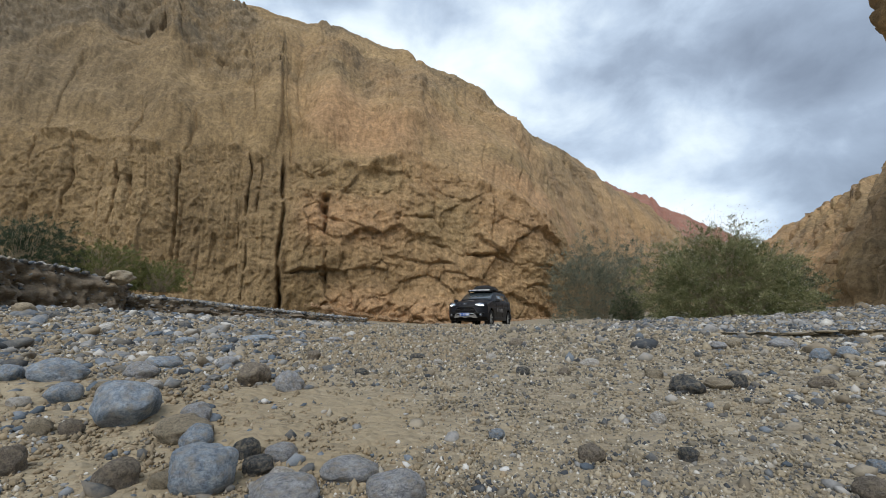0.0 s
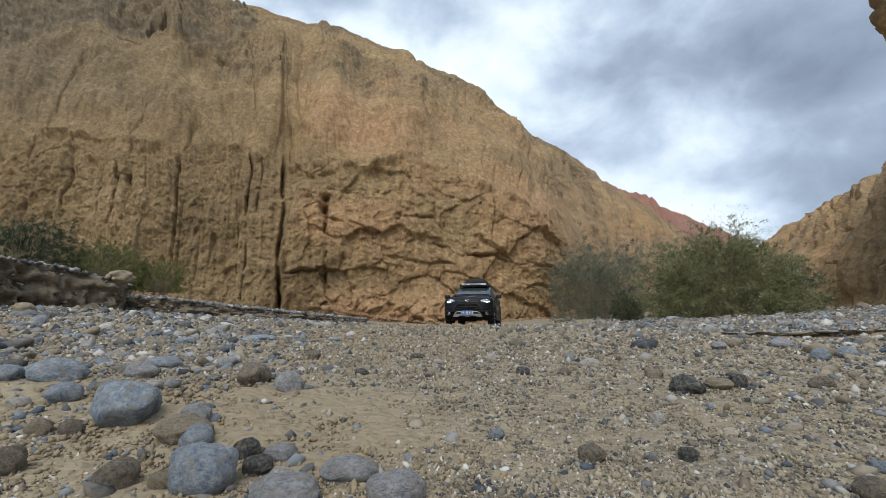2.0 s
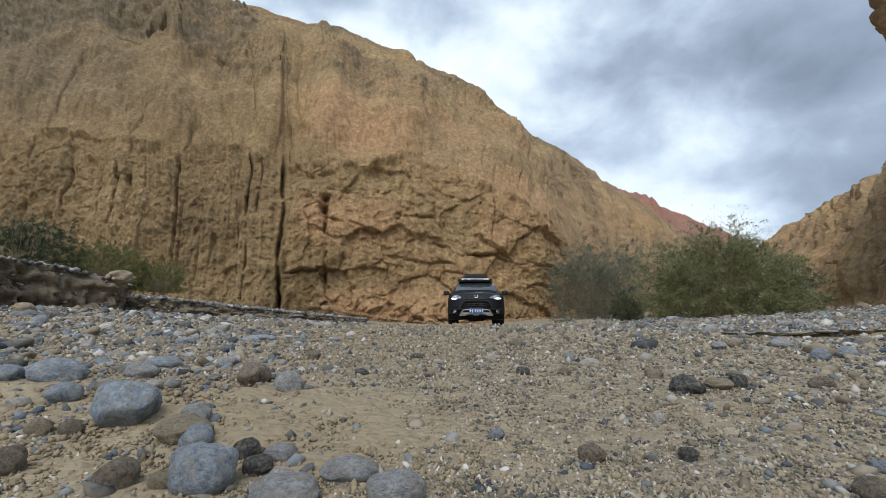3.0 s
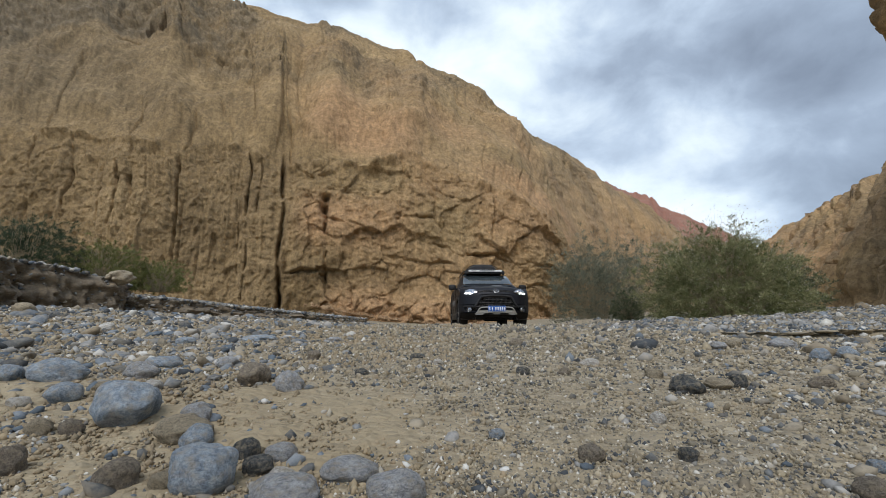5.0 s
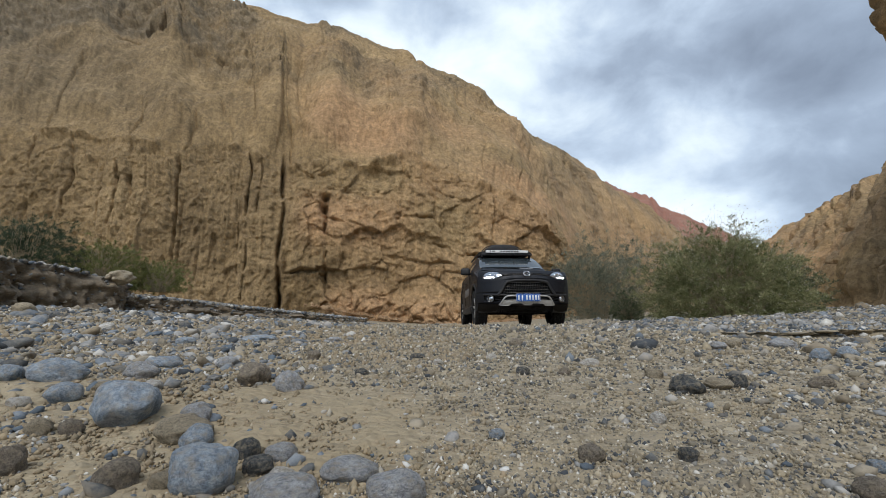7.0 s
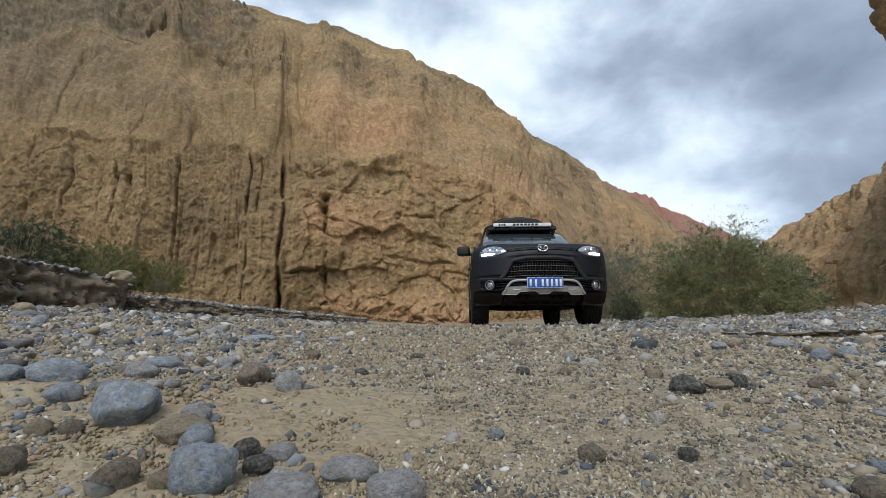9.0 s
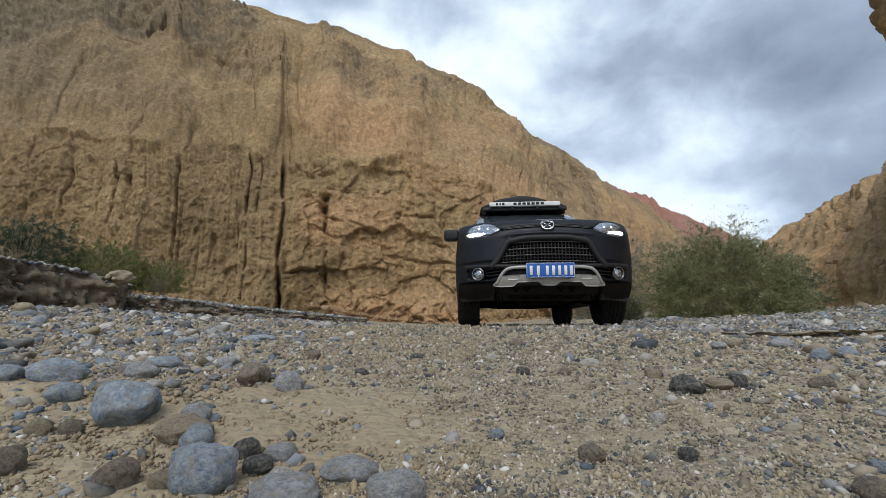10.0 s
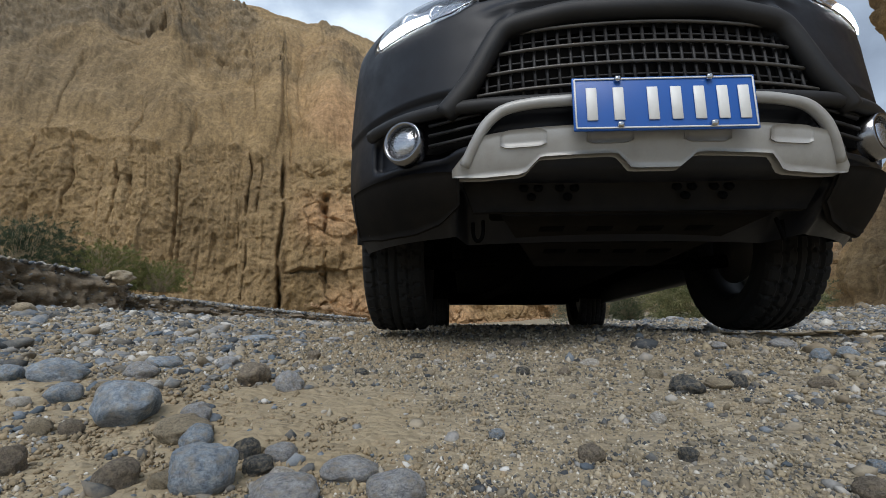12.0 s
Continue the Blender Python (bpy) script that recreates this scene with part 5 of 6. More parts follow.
FOG_BOX = ([-0.76, -0.72, -0.55, -0.46, -0.42], [0.435, 0.425, 0.42, 0.44, 0.49], [0.525, 0.54, 0.555, 0.56, 0.555])
LOW_MOUTH = ([-0.43, -0.40, -0.28, 0.28, 0.40, 0.43], [0.455, 0.450, 0.447, 0.447, 0.450, 0.455], [0.47, 0.50, 0.505, 0.505, 0.50, 0.47])
SLOT = ([-0.44, -0.30, 0.0, 0.30, 0.44], [0.885, 0.900, 0.915, 0.900, 0.885], [0.905, 0.930, 0.945, 0.930, 0.905])
LAMP = ([-0.775, -0.75, -0.70, -0.61, -0.52, -0.445], [0.862, 0.852, 0.848, 0.850, 0.858, 0.892], [0.888, 0.938, 0.968, 0.978, 0.962, 0.910])
SKID = ([-0.52, -0.48, -0.43, -0.33, -0.29, -0.10, -0.06, 0.06, 0.10, 0.29, 0.33, 0.43, 0.48, 0.52], [0.352, 0.346, 0.343, 0.345, 0.382, 0.384, 0.350, 0.350, 0.384, 0.382, 0.345, 0.343, 0.346, 0.352],
        [0.368, 0.41, 0.445, 0.452, 0.453, 0.455, 0.455, 0.455, 0.455, 0.453, 0.452, 0.445, 0.41, 0.368])


def make_car():
    car = new("car")
    tagged(car, "matte black dusty off-road SUV with roof rack, headlights on", "car")
    # ---- front bumper and fascia
    xs, zs = np.linspace(-0.89, 0.89, 181), np.linspace(0.225, 1.0, 90)
    X, Z = np.meshgrid(xs, zs)
    narrow = smooth_interp(Z, [0.2, 0.32, 0.5, 0.8, 1.0], [0.93, 0.985, 1.0, 0.985, 0.955])
    X = X * narrow
    Y = nose(X, Z)
    rec = 0.05 * inside(GRILLE, X, Z) + 0.05 * inside(LOW_MOUTH, X, Z) + 0.02 * inside(SLOT, X, Z, 0.006)
    for spec in (FOG_BOX, mirror(FOG_BOX)):
        rec = rec + 0.045 * inside(spec, X, Z)
    for spec in (LAMP, mirror(LAMP)):
        rec = rec + 0.03 * inside(spec, X, Z, 0.008)
    # swage lines: the brow over the grille, the cheek creases and the step above the lower lip
    cheek = np.abs(X) - (0.47 + 0.55 * (0.60 - Z))
    rec = rec - 0.022 * np.exp(-(cheek / 0.02) ** 2) * sstep(0.56, 0.62, Z) * (1 - sstep(0.78, 0.84, Z))
    rec = rec - 0.018 * np.exp(-((Z - 0.835 - 0.02 * (1 - (X / 0.4) ** 2)) / 0.016) ** 2) * (1 - sstep(0.34, 0.46, np.abs(X)))
    rec = rec + 0.02 * (1 - sstep(0.585, 0.60, Z)) * sstep(0.50, 0.54, np.abs(X)) + 0.015 * (1 - sstep(0.395, 0.405, Z))
    rec = rec + 0.16 * (1 - sstep(0.335, 0.36, Z)) * (1 - sstep(0.47, 0.52, np.abs(X)))
    Y = Y + rec
    part("front_bumper", sheet(np.stack([X, Y, Z], -1)), M_PAINT, car)
    for sg in (-1, 1):
        spec = ([0.50, 0.56, 0.64, 0.76, 0.86], [0.290, 0.252, 0.236, 0.240, 0.262], [0.366, 0.372, 0.380, 0.390, 0.398])
        part("bumper_corner", strip(spec if sg > 0 else mirror(spec), 0.006, 0.02, 30, 10), M_GUARD, car, "dusty grey plastic lower corner")
    # ---- grille: horizontal bars over upright ribs
    grille = part("grille", strip(GRILLE, -0.045, 0.01, 40, 8), M_DARK, car, "black mesh grille")
    for k in range(7):
        z = 0.570 + 0.031 * k
        w = float(np.interp(z, [0.55, 0.575, 0.68, 0.758, 0.785], [0.46, 0.46, 0.41, 0.34, 0.10])) - 0.01
        major = k % 2 == 0
        line = on_nose(np.stack([np.linspace(-w, w, 30), np.full(30, z) + 0.012 * (1 - (np.linspace(-1, 1, 30)) ** 2)], -1), -0.012 if major else -0.026)
        part("bar", tube(line, 0.006 if major else 0.0045, 6, 0.8), M_BARS if major else M_TRIM, grille)
    for k in range(27):
        x = (k - 13) * 0.0325
        hi = float(np.interp(x, GRILLE[0], GRILLE[2]))
        if hi < 0.60:
            continue
        line = on_nose([(x, 0.545), (x, (0.545 + hi) / 2), (x, hi)], -0.024)
        part("rib", tube(line, 0.0055, 5), M_TRIM, grille)
    rim = bend([(-0.54, 0.525), (-0.47, 0.605), (-0.38, 0.772), (-0.20, 0.806), (0.20, 0.806), (0.38, 0.772), (0.47, 0.605), (0.54, 0.525)], 14)
    part("grille_surround", tube(on_nose(rim, -0.006), 0.030, 12), M_TRIM, car, "black plastic grille surround")
    low = bend([(-0.78, 0.548), (-0.50, 0.540), (-0.30, 0.530), (0.30, 0.530), (0.50, 0.540), (0.78, 0.548)], 12)
    part("bumper_rail", tube(on_nose(low, -0.006), 0.020, 8), M_TRIM, car)
    upper = part("upper_grille", strip(SLOT, -0.012, 0.006, 40, 4), M_DARK, car, "narrow black slot grille")
    for k in range(2):
        line = on_nose(np.stack([np.linspace(-0.42, 0.42, 30), 0.897 + 0.012 * k + 0.026 * (1 - np.linspace(-1, 1, 30) ** 2)], -1), -0.004)
        part("bar", tube(line, 0.003, 5), M_BARS, upper)
    # ---- emblem: a rounded chrome frame with four short spokes
    c = 0.925
    emblem = part("emblem", tube(on_nose(bend([(-0.05, c + 0.042), (0.05, c + 0.042), (0.066, c + 0.02), (0.045, c - 0.042), (-0.045, c - 0.042), (-0.066, c + 0.02), (-0.05, c + 0.042), (0.0, c + 0.042)], 5), 0.03), 0.008, 8), M_CHROME, car, "chrome emblem in a rounded frame")
    part("backing", strip(([-0.055, -0.045, 0.045, 0.055], [c - 0.02, c - 0.038, c - 0.038, c - 0.02], [c + 0.02, c + 0.038, c + 0.038, c + 0.02]), 0.014, 0.016, 8, 6), M_TRIM, emblem)
    for sx in (-1, 1):
        for sz in (-1, 1):
            part("spoke", tube(on_nose([(0.008 * sx, c + 0.004 * sz), (0.045 * sx, c + 0.030 * sz)], 0.03), 0.0065, 6), M_CHROME, emblem)
    # ---- headlamps and fog lamps
    for sg in (-1, 1):
        spec = LAMP if sg < 0 else mirror(LAMP)
        lamp = part("headlamp", strip(spec, -0.025, 0.01, 24, 10), M_REFLECT, car, "clear headlamp, lit")
        part("lens", strip(spec, 0.004, 0.006, 24, 10), M_LENS, lamp)
        led = ([-0.76, -0.72, -0.65, -0.59], [0.864, 0.856, 0.855, 0.860], [0.880, 0.886, 0.882, 0.872])
        part("led_strip", strip(led if sg < 0 else mirror(led), 0.014, 0.012, 14, 3), M_LED, lamp, "glowing white light strip")
        for k, (hx, hz, hr) in enumerate([(0.645, 0.915, 0.032), (0.56, 0.908, 0.027)]):
            y = float(nose(hx, hz))
            part("projector", lathe([(0.001, 0.0), (hr * 0.7, 0.004), (hr, 0.014), (hr * 1.15, 0.01)], 20), M_CHROME, lamp).matrix_basis = pose(sg * hx, y + 0.022, hz, 0, 0, 90)
        fx, fz = 0.655, 0.472
        y = float(nose(fx, fz))
        vent = ([-0.60, -0.56, -0.46, -0.43], [0.437, 0.432, 0.445, 0.49], [0.53, 0.535, 0.545, 0.545])
        vent_p = part("bumper_vent", strip(vent if sg < 0 else mirror(vent), -0.038, 0.008, 14, 4), M_DARK, car, "black slatted bumper vent")
        for k in range(3):
            line = on_nose([(sg * 0.585, 0.452 + 0.03 * k), (sg * 0.51, 0.455 + 0.03 * k), (sg * 0.44, 0.462 + 0.03 * k)], -0.022)
            part("slat", tube(line, 0.0055, 5), M_TRIM, vent_p)
        turn = pose(sg * fx, y + 0.01, fz, 0, 0, 90 + sg * 24)
        fog = part("fog_lamp", lathe([(0.001, 0.020), (0.028, 0.018), (0.046, 0.008), (0.05, -0.01)], 32), M_REFLECT, car, "round fog lamp in a dark chrome ring")
        fog.matrix_basis = turn @ pose(0, 0, 0, 0, 180, 0)
        part("bezel", lathe([(0.050, -0.02), (0.050, 0.018), (0.055, 0.026), (0.062, 0.022), (0.066, -0.02)], 40), M_RING, fog)
        part("lens", lathe([(0.001, 0.022), (0.03, 0.019), (0.049, 0.010)], 32), M_LENS, fog)
    # ---- silver trim below the plate
    skid = part("skid_trim", strip(SKID, 0.012, 0.03, 60, 8), M_SILVER, car, "scuffed silver bumper trim")
    arch = bend([(-0.485, 0.375), (-0.435, 0.47), (-0.39, 0.512), (-0.30, 0.522), (0.30, 0.522), (0.39, 0.512), (0.435, 0.47), (0.485, 0.375)], 12)
    part("hoop", tube(on_nose(arch, 0.008), 0.015, 10), M_SILVER, skid)
    for x in (-0.335, -0.12, 0.12, 0.335):
        spec = ([x - 0.058, x - 0.042, x + 0.042, x + 0.058], [0.412, 0.405, 0.405, 0.412], [0.440, 0.449, 0.449, 0.440])
        part("pad", strip(spec, 0.017, 0.010, 10, 4), M_SILVER, skid)
    # ---- plate
    plate = part("registration_plate", moved(rounded((0.44, 0.008, 0.14), 0.003, 2), 0, -1.018, 0.486), M_BLUE, car, "blue enamel plate with white bars and edge")
    for w, h, x, z in [(0.428, 0.004, 0, 0.064), (0.428, 0.004, 0, -0.064), (0.004, 0.128, -0.214, 0), (0.004, 0.128, 0.214, 0)]:
        part("edge", moved(rounded((w, 0.003, h), 0.001, 1), x, -1.0235, 0.486 + z), M_WHITE, plate)
    for k, x in enumerate([-0.175, -0.110, -0.028, 0.028, 0.083, 0.138, 0.188]):
        part("bar", moved(rounded((0.026, 0.003, 0.086), 0.0012, 1), x, -1.0245, 0.484), M_WHITE, plate)
    for x in (-0.11, 0.11):
        for z in (-0.058, 0.062):
            part("bolt", moved(rounded((0.016, 0.012, 0.014), 0.005, 2), x, -1.028, 0.486 + z), M_CHROME, plate)
    # ---- guard panels under the nose
    def slab(name, pts_lo, pts_hi, t, mat, label):
        a, b = np.array(pts_lo, float), np.array(pts_hi, float)
        P = np.stack([np.linspace(a[0], a[1], 24), np.linspace(b[0], b[1], 24)])
        P = np.concatenate([P[0][None] * (1 - k) + P[1][None] * k for k in np.linspace(0, 1, 6)])
        return part(name, thick(P, P + np.array(t)), mat, car, label)
    valance = slab("valance", [(-0.46, -0.80, 0.275), (0.46, -0.80, 0.275)], [(-0.50, -0.845, 0.37), (0.50, -0.845, 0.37)], (0, 0.02, 0), M_GUARD, "black lower valance with cooling holes")
    # solid dark discs on the panel stand for the shade inside its holes
    for cx in (-0.30, -0.20, 0.12, 0.22):
        for dx, dz in ((-0.020, 0.0), (0.020, 0.0), (0.0, -0.026)):
            bm = bmesh.new()
            bmesh.ops.create_cone(bm, cap_ends=True, segments=12, radius1=0.013, radius2=0.013, depth=0.006)
            part("hole", moved(bm, cx + dx, -0.834, 0.335 + dz, rx=65), M_DARK, valance)
    tray = slab("engine_guard", [(-0.38, -0.78, 0.268), (0.38, -0.78, 0.268)], [(-0.22, -0.34, 0.188), (0.22, -0.34, 0.188)], (0, 0, 0.012), M_GUARD, "dusty grey engine guard with slots")
    # thin dark plates stand for the shade inside the guard's slots
    for cx in (-0.22, -0.075, 0.075, 0.22):
        for k in range(3):
            part("slot", moved(rounded((0.075, 0.035, 0.004), 0.0018, 1), cx * (1 - 0.10 * k), -0.69 + 0.095 * k, 0.2505 - 0.01727 * k, rx=-10.3), M_DARK, tray)
    part("crossmember", moved(rounded((0.82, 0.10, 0.05), 0.015), 0, -0.72, 0.305), M_DARK, car)
    for sg in (-1, 1):
        part("tow_hook", tube(bend([(sg * 0.43, -0.72, 0.27), (sg * 0.43, -0.74, 0.22), (sg * 0.445, -0.72, 0.20), (sg * 0.46, -0.70, 0.22), (sg * 0.46, -0.70, 0.27)], 5), 0.006, 7), M_DARK, car)
    # ---- bonnet
    u, v = np.meshgrid(np.linspace(-1, 1, 61), np.linspace(0, 1, 30))
    xx = u * (0.80 + 0.06 * v)
    front = nose(xx, 0.955) + 0.008
    yy = front + (0.42 - 0.06 * np.abs(u) ** 2 - front) * v
    zz = 0.962 + 0.208 * v ** 0.82 - (0.035 + 0.035 * v) * u ** 2 - 0.05 * np.abs(u) ** 8 + 0.012 * np.exp(-((np.abs(u) - 0.62 + 0.2 * v) / 0.05) ** 2) * sstep(0, 0.3, v)
    zz = zz - 0.03 * (1 - sstep(0, 0.06, v))
    T = np.stack([xx, yy, zz], -1)
    bonnet = part("bonnet", thick(T, T - np.array([0, -0.005, 0.02])), M_PAINT, car)
    part("bonnet_patch", moved(rounded((0.26, 0.12, 0.003), 0.001, 1), 0.10, -0.46, 1.087, rx=15), M_GRAPHIC, bonnet, "pale grey patch")
    # ---- flanks with wheel openings
    for sg in (-1, 1):
        ys, zs = np.linspace(-0.56, 3.48, 150), np.linspace(0.26, 1.13, 40)
        Yg, Zg = np.meshgrid(ys, zs)
        W = smooth_interp(Zg, [0.2, 0.35, 0.55, 0.75, 0.95, 1.05, 1.14], [0.83, 0.885, 0.91, 0.915, 0.90, 0.885, 0.86]) - 0.02
        W = W * (1 - 0.03 * sstep(0.2, -0.56, Yg)) * (1 - 0.10 * sstep(2.9, 3.5, Yg))
        top = np.interp(Yg, [-0.56, 0.3, 0.6], [0.90, 1.11, 1.13])
        Zc = np.minimum(Zg, top)
        W = W - 0.012 * np.exp(-((Zg - 0.82 - 0.03 * Yg) / 0.02) ** 2)
        v3, f3 = sheet(np.stack([sg * W, Yg, Zc], -1))
        keep = []
        for q in f3:
            cy, cz = np.mean([v3[k][1] for k in q]), np.mean([v3[k][2] for k in q])
            if min(math.hypot(cy, cz - 0.365), math.hypot(cy - 2.76, cz - 0.365)) > 0.415:
                keep.append(q)
        side = part("side_panel", (v3, keep), M_PAINT, car)
        for wy in (0.0, 2.76):
            arc = [(sg * (0.885 - 0.03 * abs(math.cos(a))), wy + 0.425 * math.cos(a), 0.365 + 0.425 * math.sin(a)) for a in np.linspace(-0.25, math.pi + 0.25, 36)]
            part("wheel_arch", tube(arc, 0.028, 8), M_TRIM, car)
            liner = np.array([[(sg * x, wy + 0.42 * math.cos(a), 0.365 + 0.42 * math.sin(a)) for a in np.linspace(-0.2, math.pi + 0.2, 30)] for x in (0.88, 0.55)])
            part("wheel_housing", sheet(liner), M_DARK, car)
        part("sill", moved(rounded((0.10, 1.85, 0.14), 0.03), sg * 0.85, 1.38, 0.31), M_TRIM, car)
        for dy in (0.66, 1.66, 2.55):
            part("door_seam", moved(rounded((0.006, 0.008, 0.62), 0.002, 1), sg * 0.893, dy, 0.74), M_DARK, side)
        for dy in (1.48, 2.38):
            part("door_handle", moved(rounded((0.03, 0.16, 0.03), 0.011), sg * 0.90, dy, 0.94), M_TRIM, side)
        for k in range(5):
            part("graphic_bar", moved(rounded((0.005, 0.13, 0.16), 0.002, 1), sg * 0.897, 0.86 + 0.21 * k, 0.70), M_GRAPHIC, side)
    # ---- cabin
    cy = [0.38, 0.62, 0.90, 1.16, 1.40, 2.0, 2.6, 3.05, 3.35, 3.48]
    ct = [1.155, 1.29, 1.43, 1.53, 1.57, 1.595, 1.59, 1.58, 1.44, 1.14]
    wt = [0.70, 0.68, 0.655, 0.635, 0.63, 0.63, 0.62, 0.60, 0.62, 0.70]
    ys = np.linspace(0.38, 3.48, 70)
    zt, wtop = np.interp(ys, cy, ct), np.interp(ys, cy, wt)
    rows = []
    for t in np.linspace(-1, 1, 61):
        a = abs(t)
        k = np.clip((1 - a) / 0.42, 0, 1)
        wb = np.interp(ys, [0.38, 0.6, 3.2, 3.48], [0.80, 0.855, 0.84, 0.78])
        x = np.where(a > 0.58, wb + (wtop - wb) * k, wtop * np.sin(a / 0.58 * math.pi / 2) ** 0.9)
        zside = 1.09 + (zt - 0.035 - 1.09) * k
        z = np.where(a > 0.58, zside, zt - 0.035 * (a / 0.58) ** 3)
        rows.append(np.stack([np.sign(t) * x, ys, np.maximum(z, 1.05)], -1))
    C = np.array(rows)
    part("cabin", sheet(C), M_PAINT, car)

    def glazing(name, P, off):
        n = sheet_normals(P)
        if n[..., 2].mean() < 0:
            n = -n
        return thick(P + n * off, P + n * (off - 0.01))
    part("windscreen", glazing("w", C[14:47, 2:19], 0.006), M_WINDOW, car, "windscreen with sky reflections")
    part("rear_window", glazing("w", C[14:47, 60:68], 0.006), M_WINDOW, car, "dark rear window")
    for lo, hi, sg in ((2, 10, -1), (51, 59, 1)):
        for a, b in ((19, 32), (34, 48), (50, 60)):
            P = C[lo:hi, a:b]
            off = np.array([sg * 0.006, 0, 0.003])
            part("side_window", thick(P + off, P + off - np.array([sg * 0.01, 0, 0])), M_WINDOW, car, "dark tinted side window")
    for sg in (-1, 1):
        m = part("wing_mirror", moved(rounded((0.20, 0.12, 0.15), 0.05, 4), sg * 0.99, 0.58, 1.13, rz=sg * 12), M_TRIM, car, "black wing mirror")
        part("stalk", moved(rounded((0.14, 0.05, 0.05), 0.015), sg * 0.87, 0.62, 1.09), M_TRIM, m)
    for sg in (-1, 1):
        part("wiper", tube([(sg * 0.05 - 0.35, 0.44, 1.185), (sg * 0.05, 0.43, 1.20), (sg * 0.05 + 0.32, 0.46, 1.185)], 0.008, 5), M_TRIM, car)
    # ---- tail and floor
    part("tailgate", moved(rounded((1.56, 0.10, 0.78), 0.05), 0, 3.46, 0.76), M_PAINT, car)
    part("rear_bumper", moved(rounded((1.66, 0.22, 0.28), 0.06), 0, 3.46, 0.44), M_TRIM, car)
    part("floor_pan", moved(rounded((1.10, 3.9, 0.10), 0.03), 0, 1.40, 0.40), M_DARK, car)
    part("engine_block", moved(rounded((0.95, 0.85, 0.52), 0.08), 0, -0.24, 0.60), M_DARK, car)
    part("front_subframe", moved(rounded((0.98, 0.14, 0.10), 0.04), 0, 0.0, 0.30), M_DARK, car)
    part("rear_axle", tube([(-0.70, 2.76, 0.33), (-0.3, 2.76, 0.30), (0.3, 2.76, 0.30), (0.70, 2.76, 0.33)], 0.05, 10), M_DARK, car)
    part("spare_wheel_well", moved(rounded((0.70, 0.6, 0.20), 0.06), 0, 3.05, 0.40), M_DARK, car)
    part("exhaust_pipe", tube(bend([(-0.12, 0.0, 0.27), (-0.16, 0.8, 0.27), (-0.22, 1.8, 0.28), (-0.42, 3.0, 0.32)], 6), 0.035, 8), M_DARK, car)
    for sg in (-1, 1):
        part("control_arm", tube([(sg * 0.35, 0.12, 0.28), (sg * 0.55, 0.03, 0.25), (sg * 0.68, 0.0, 0.26)], 0.03, 8), M_DARK, car)
        part("drive_shaft", tube([(sg * 0.2, 0, 0.38), (sg * 0.66, 0, 0.365)], 0.02, 8), M_DARK, car)
    # ---- roof rack with a white light bar and a load under canvas
    rack = part("roof_rack", tube(bend([(-0.60, 2.9, 1.655), (-0.60, 1.15, 1.655), (-0.52, 1.02, 1.655), (0.52, 1.02, 1.655), (0.60, 1.15, 1.655), (0.60, 2.9, 1.655)], 10), 0.02, 8), M_TRIM, car, "black roof rack with white light bar")
    part("rack_floor", moved(rounded((1.16, 1.85, 0.03), 0.012), 0, 1.98, 1.620), M_TRIM, rack)
    part("front_fairing", moved(rounded((1.16, 0.05, 0.045), 0.015), 0, 1.03, 1.580), M_TRIM, rack)
    bar = part("light_bar", moved(rounded((0.97, 0.06, 0.058), 0.010), 0, 0.99, 1.640), M_WHITE, rack, "white light bar with dark marks")
    for k, w in enumerate([0.03, 0.02, 0.035, 0.045, 0.045, 0.045, 0.045, 0.045, 0.045, 0.045]):
        part("mark", moved(rounded((w, 0.004, 0.034), 0.001, 1), -0.38 + 0.042 * k + (0.12 if k > 2 else 0) + 0.02 * max(0, k - 3), 0.958, 1.642), M_TRIM, bar)
    for x in (-0.48, -0.17, 0.17, 0.48):
        part("bracket", moved(rounded((0.035, 0.05, 0.05), 0.008), x, 0.985, 1.590), M_TRIM, rack)
    for x in (-0.55, 0.55):
        for y in (1.15, 2.0, 2.8):
            part("foot", moved(rounded((0.05, 0.07, 0.09), 0.015), x, y, 1.575), M_TRIM, rack)
    u, v = np.meshgrid(np.linspace(0, 2 * math.pi, 65), np.linspace(0, 1, 20))
    sq = lambda c_, p: np.sign(c_) * np.abs(c_) ** p
    h = np.sin(v * math.pi / 2) ** 0.7
    rr = np.cos(v * math.pi / 2) ** 0.45
    bx, by = 0.46 * sq(np.cos(u), 0.6) * rr, 2.0 + 0.80 * sq(np.sin(u), 0.6) * rr
    bz = 1.64 + 0.23 * h + 0.03 * vnoise(bx * 5, by * 5, v, 300) * h + 0.03 * vnoise(bx * 2.0, by * 2.0, 0, 301) * h
    part("canvas_load", sheet(np.stack([bx, by, bz], -1)), M_BAG, car, "lumpy load under black canvas")
    for y in (1.6, 2.3):
        k = np.linspace(-1, 1, 24)
        part("strap", tube(np.stack([0.52 * k, np.full(24, y), 1.66 + 0.235 * (1 - np.abs(k) ** 4) ** 0.7], -1), 0.012, 5), M_TRIM, rack)
    return car


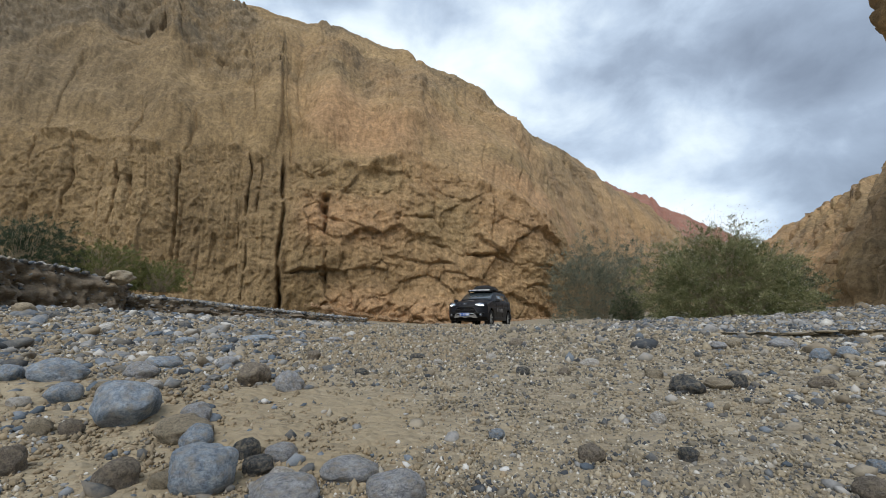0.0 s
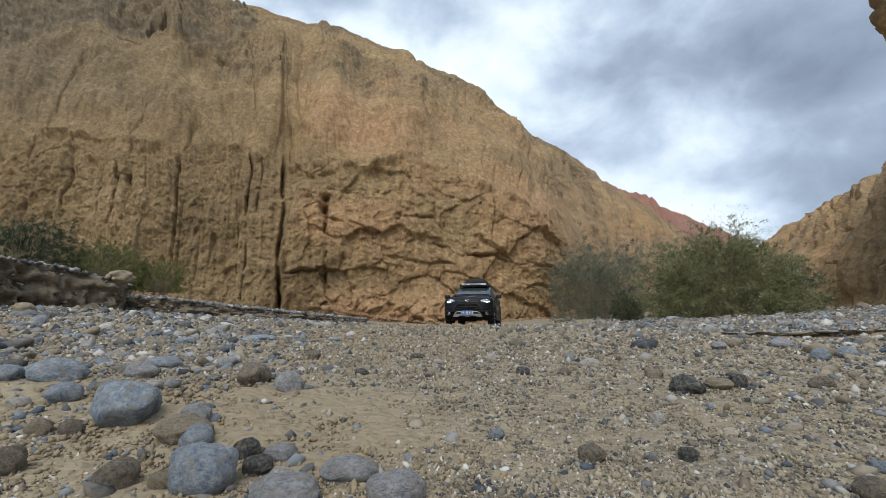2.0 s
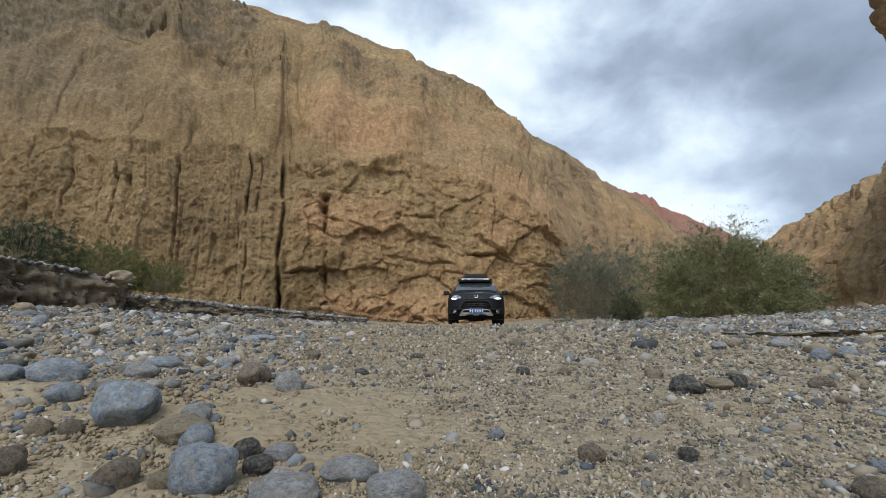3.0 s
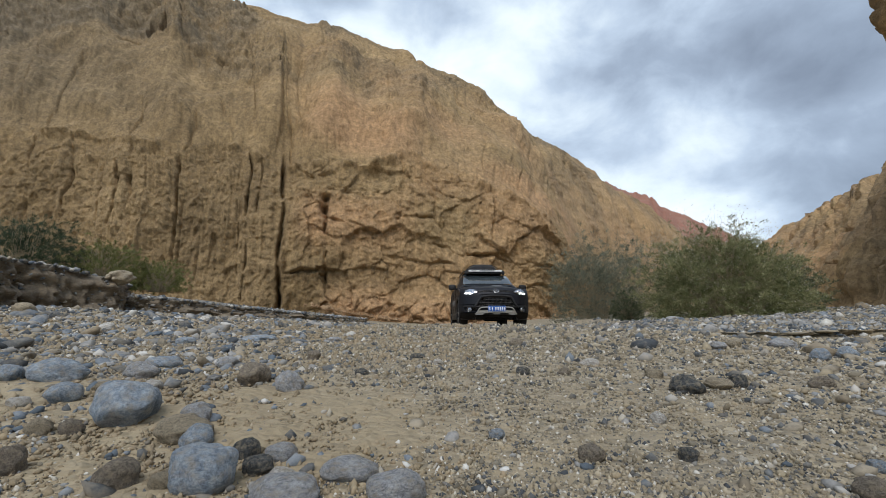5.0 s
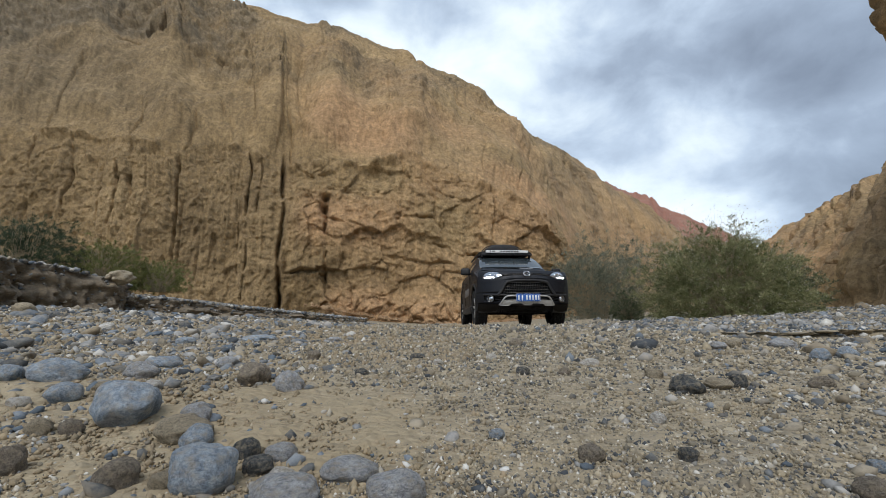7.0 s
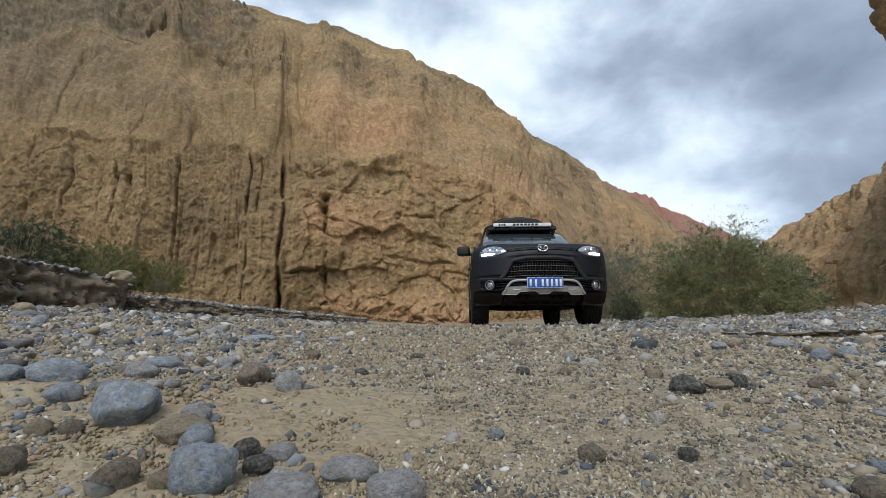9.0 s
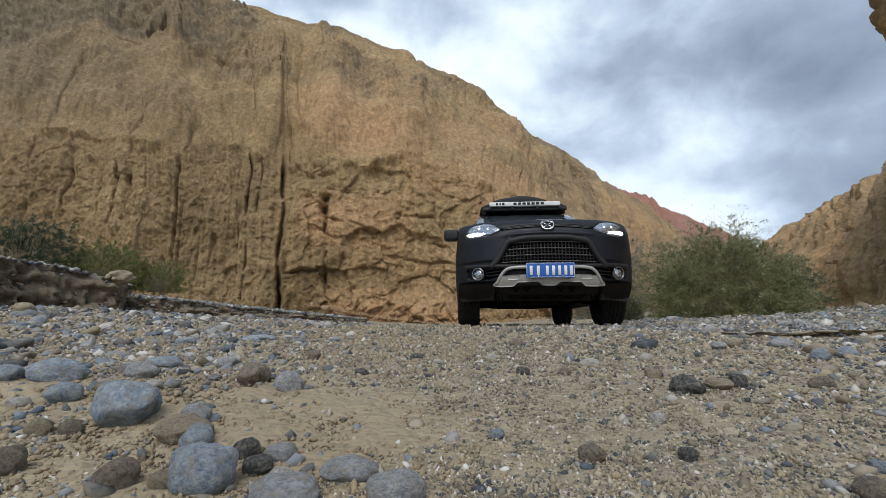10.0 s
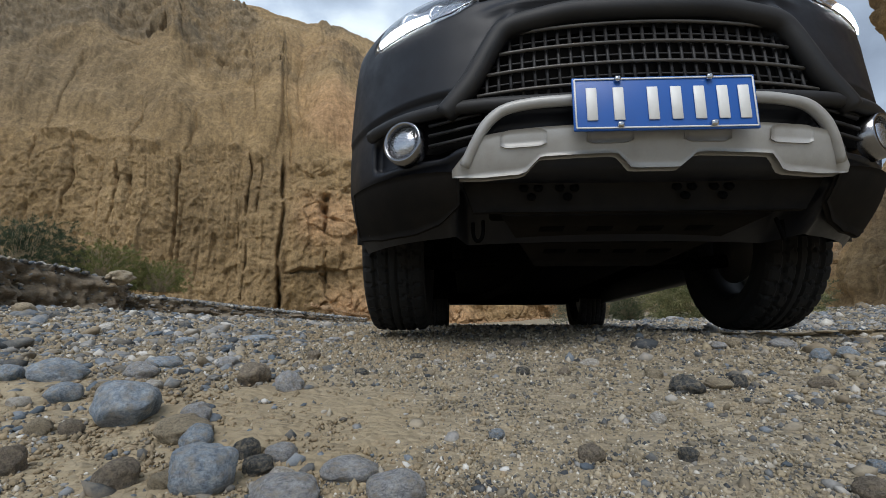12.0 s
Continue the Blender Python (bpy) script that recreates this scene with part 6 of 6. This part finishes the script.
def make_wheel(car, x, y):
    """Tyre with tread blocks, and a spoked rim. Its axle lies along x."""
    wheel = new("wheel")
    wheel.parent = car
    R, hw = 0.365, 0.118
    ang = np.linspace(0, 2 * math.pi, 181)
    prof = [(0.225, -0.09), (0.24, -0.108), (0.29, -0.120), (0.335, -0.119), (0.352, -0.112)] + [(R, float(t)) for t in np.linspace(-0.104, 0.104, 25)] + [(0.352, 0.112), (0.335, 0.119), (0.29, 0.120), (0.24, 0.108), (0.225, 0.09)]
    P = np.zeros((181, len(prof), 3))
    for j, (r, px) in enumerate(prof):
        g = np.zeros(181)
        if r >= 0.352:
            col = round((px + 0.104) / 0.208 * 24)
            if r == R and col in (4, 5, 10, 14, 19, 20):
                g = g + 0.009
            cut = ((np.arange(181) + (2 if abs(px) < 0.06 else 0) + int(abs(px) * 25)) % 5 == 0) & (abs(px) > 0.012)
            g = g + 0.008 * cut
            r = r - (0.006 * (abs(px) / 0.104) ** 4 if r == R else 0)
        P[:, j, 0], P[:, j, 1], P[:, j, 2] = px, (r - g) * np.cos(ang), (r - g) * np.sin(ang)
    P[-1] = P[0]
    flat(part("tyre", sheet(P), M_RUBBER, wheel, "black all-terrain tyre with blocky tread"))
    sg = 1 if x > 0 else -1
    rim = part("rim", lathe([(0.235, -0.10), (0.228, -0.08), (0.205, -0.06), (0.205, 0.06), (0.228, 0.08), (0.238, 0.10)], 48), M_TRIM, wheel, "dark rim with silver spokes")
    part("hub", lathe([(0.001, sg * 0.085), (0.03, sg * 0.085), (0.05, sg * 0.07), (0.06, sg * 0.04), (0.15, -sg * 0.03), (0.16, -sg * 0.05), (0.001, -sg * 0.05)], 24), M_BARS, rim)
    for k in range(6):
        a = k * math.pi / 3
        part("spoke", tube([(sg * 0.07, 0.03 * math.cos(a), 0.03 * math.sin(a)), (sg * 0.075, 0.12 * math.cos(a), 0.12 * math.sin(a)), (sg * 0.085, 0.215 * math.cos(a), 0.215 * math.sin(a))], 0.024, 8), M_SILVER, rim)
    wheel.matrix_basis = pose(x, y, R)
    return wheel


car = make_car()
WHEELS = [(make_wheel(car, x, y), x, y) for x, y in ((-0.765, 0.0), (0.765, 0.0), (-0.765, 2.76), (0.765, 2.76))]


CAR_KEYS = [(0.0, 1.30, 20.40, -23.0), (0.5, 1.25, 19.9, -20.5), (1.0, 1.19, 19.15, -17.5), (1.5, 1.11, 18.2, -14.0), (2.0, 1.03, 17.10, -11.0), (2.5, 1.0, 15.95, -8.0), (3.0, 1.07, 15.05, -3.5),
            (4.0, 1.17, 13.6, 0.5), (5.0, 1.272, 12.30, 2.5), (5.5, 1.32, 11.65, 3.2), (6.0, 1.385, 10.95, 3.5), (6.5, 1.455, 10.2, 3.3),
            (7.0, 1.50, 9.35, 2.5), (8.0, 1.435, 7.95, -0.5), (9.0, 1.29, 6.60, -2.6), (9.5, 1.185, 5.92, -3.4), (10.0, 1.06, 5.20, -4.2),
            (10.5, 0.96, 4.53, -4.8), (11.0, 0.83, 3.86, -4.8), (11.5, 0.73, 3.06, -4.2), (11.8, 0.645, 2.44, -3.2), (12.0, 0.582, 2.05, -2.5)]


def bounce(t):
    """How far the body rides above its rest on the springs."""
    return float(np.interp(t, [0, 9.6, 10.1, 10.5, 10.9, 12], [0.05, 0.05, 0.035, 0.02, 0.05, 0.05]))


def nod(t):
    """How far the nose lifts as the car climbs the low hump, in degrees about x."""
    return float(np.interp(t, [0, 10.6, 11.0, 11.5, 12], [0.0, 0.0, -1.1, -0.9, -1.5]))


def motions():
    """The car rolls up to the camera."""
    rows = [(t, pose(x, y, float(ground_z(x, y)) + bounce(t), nod(t), 0, a)) for t, x, y, a in CAR_KEYS]
    walk(car, rows)
    # the wheels turn with the way that the car has come
    ts = [k / 10 for k in range(121)]
    ys = smooth_interp(np.array(ts), [r[0] for r in CAR_KEYS], [r[2] for r in CAR_KEYS])
    for wheel, x, y in WHEELS:
        walk(wheel, [(t, pose(x, y, 0.365 - bounce(t) + 0.004, math.degrees((20.5 - d) / 0.365) * 1.0, 0, 0)) for t, d in zip(ts, ys)])


motions()
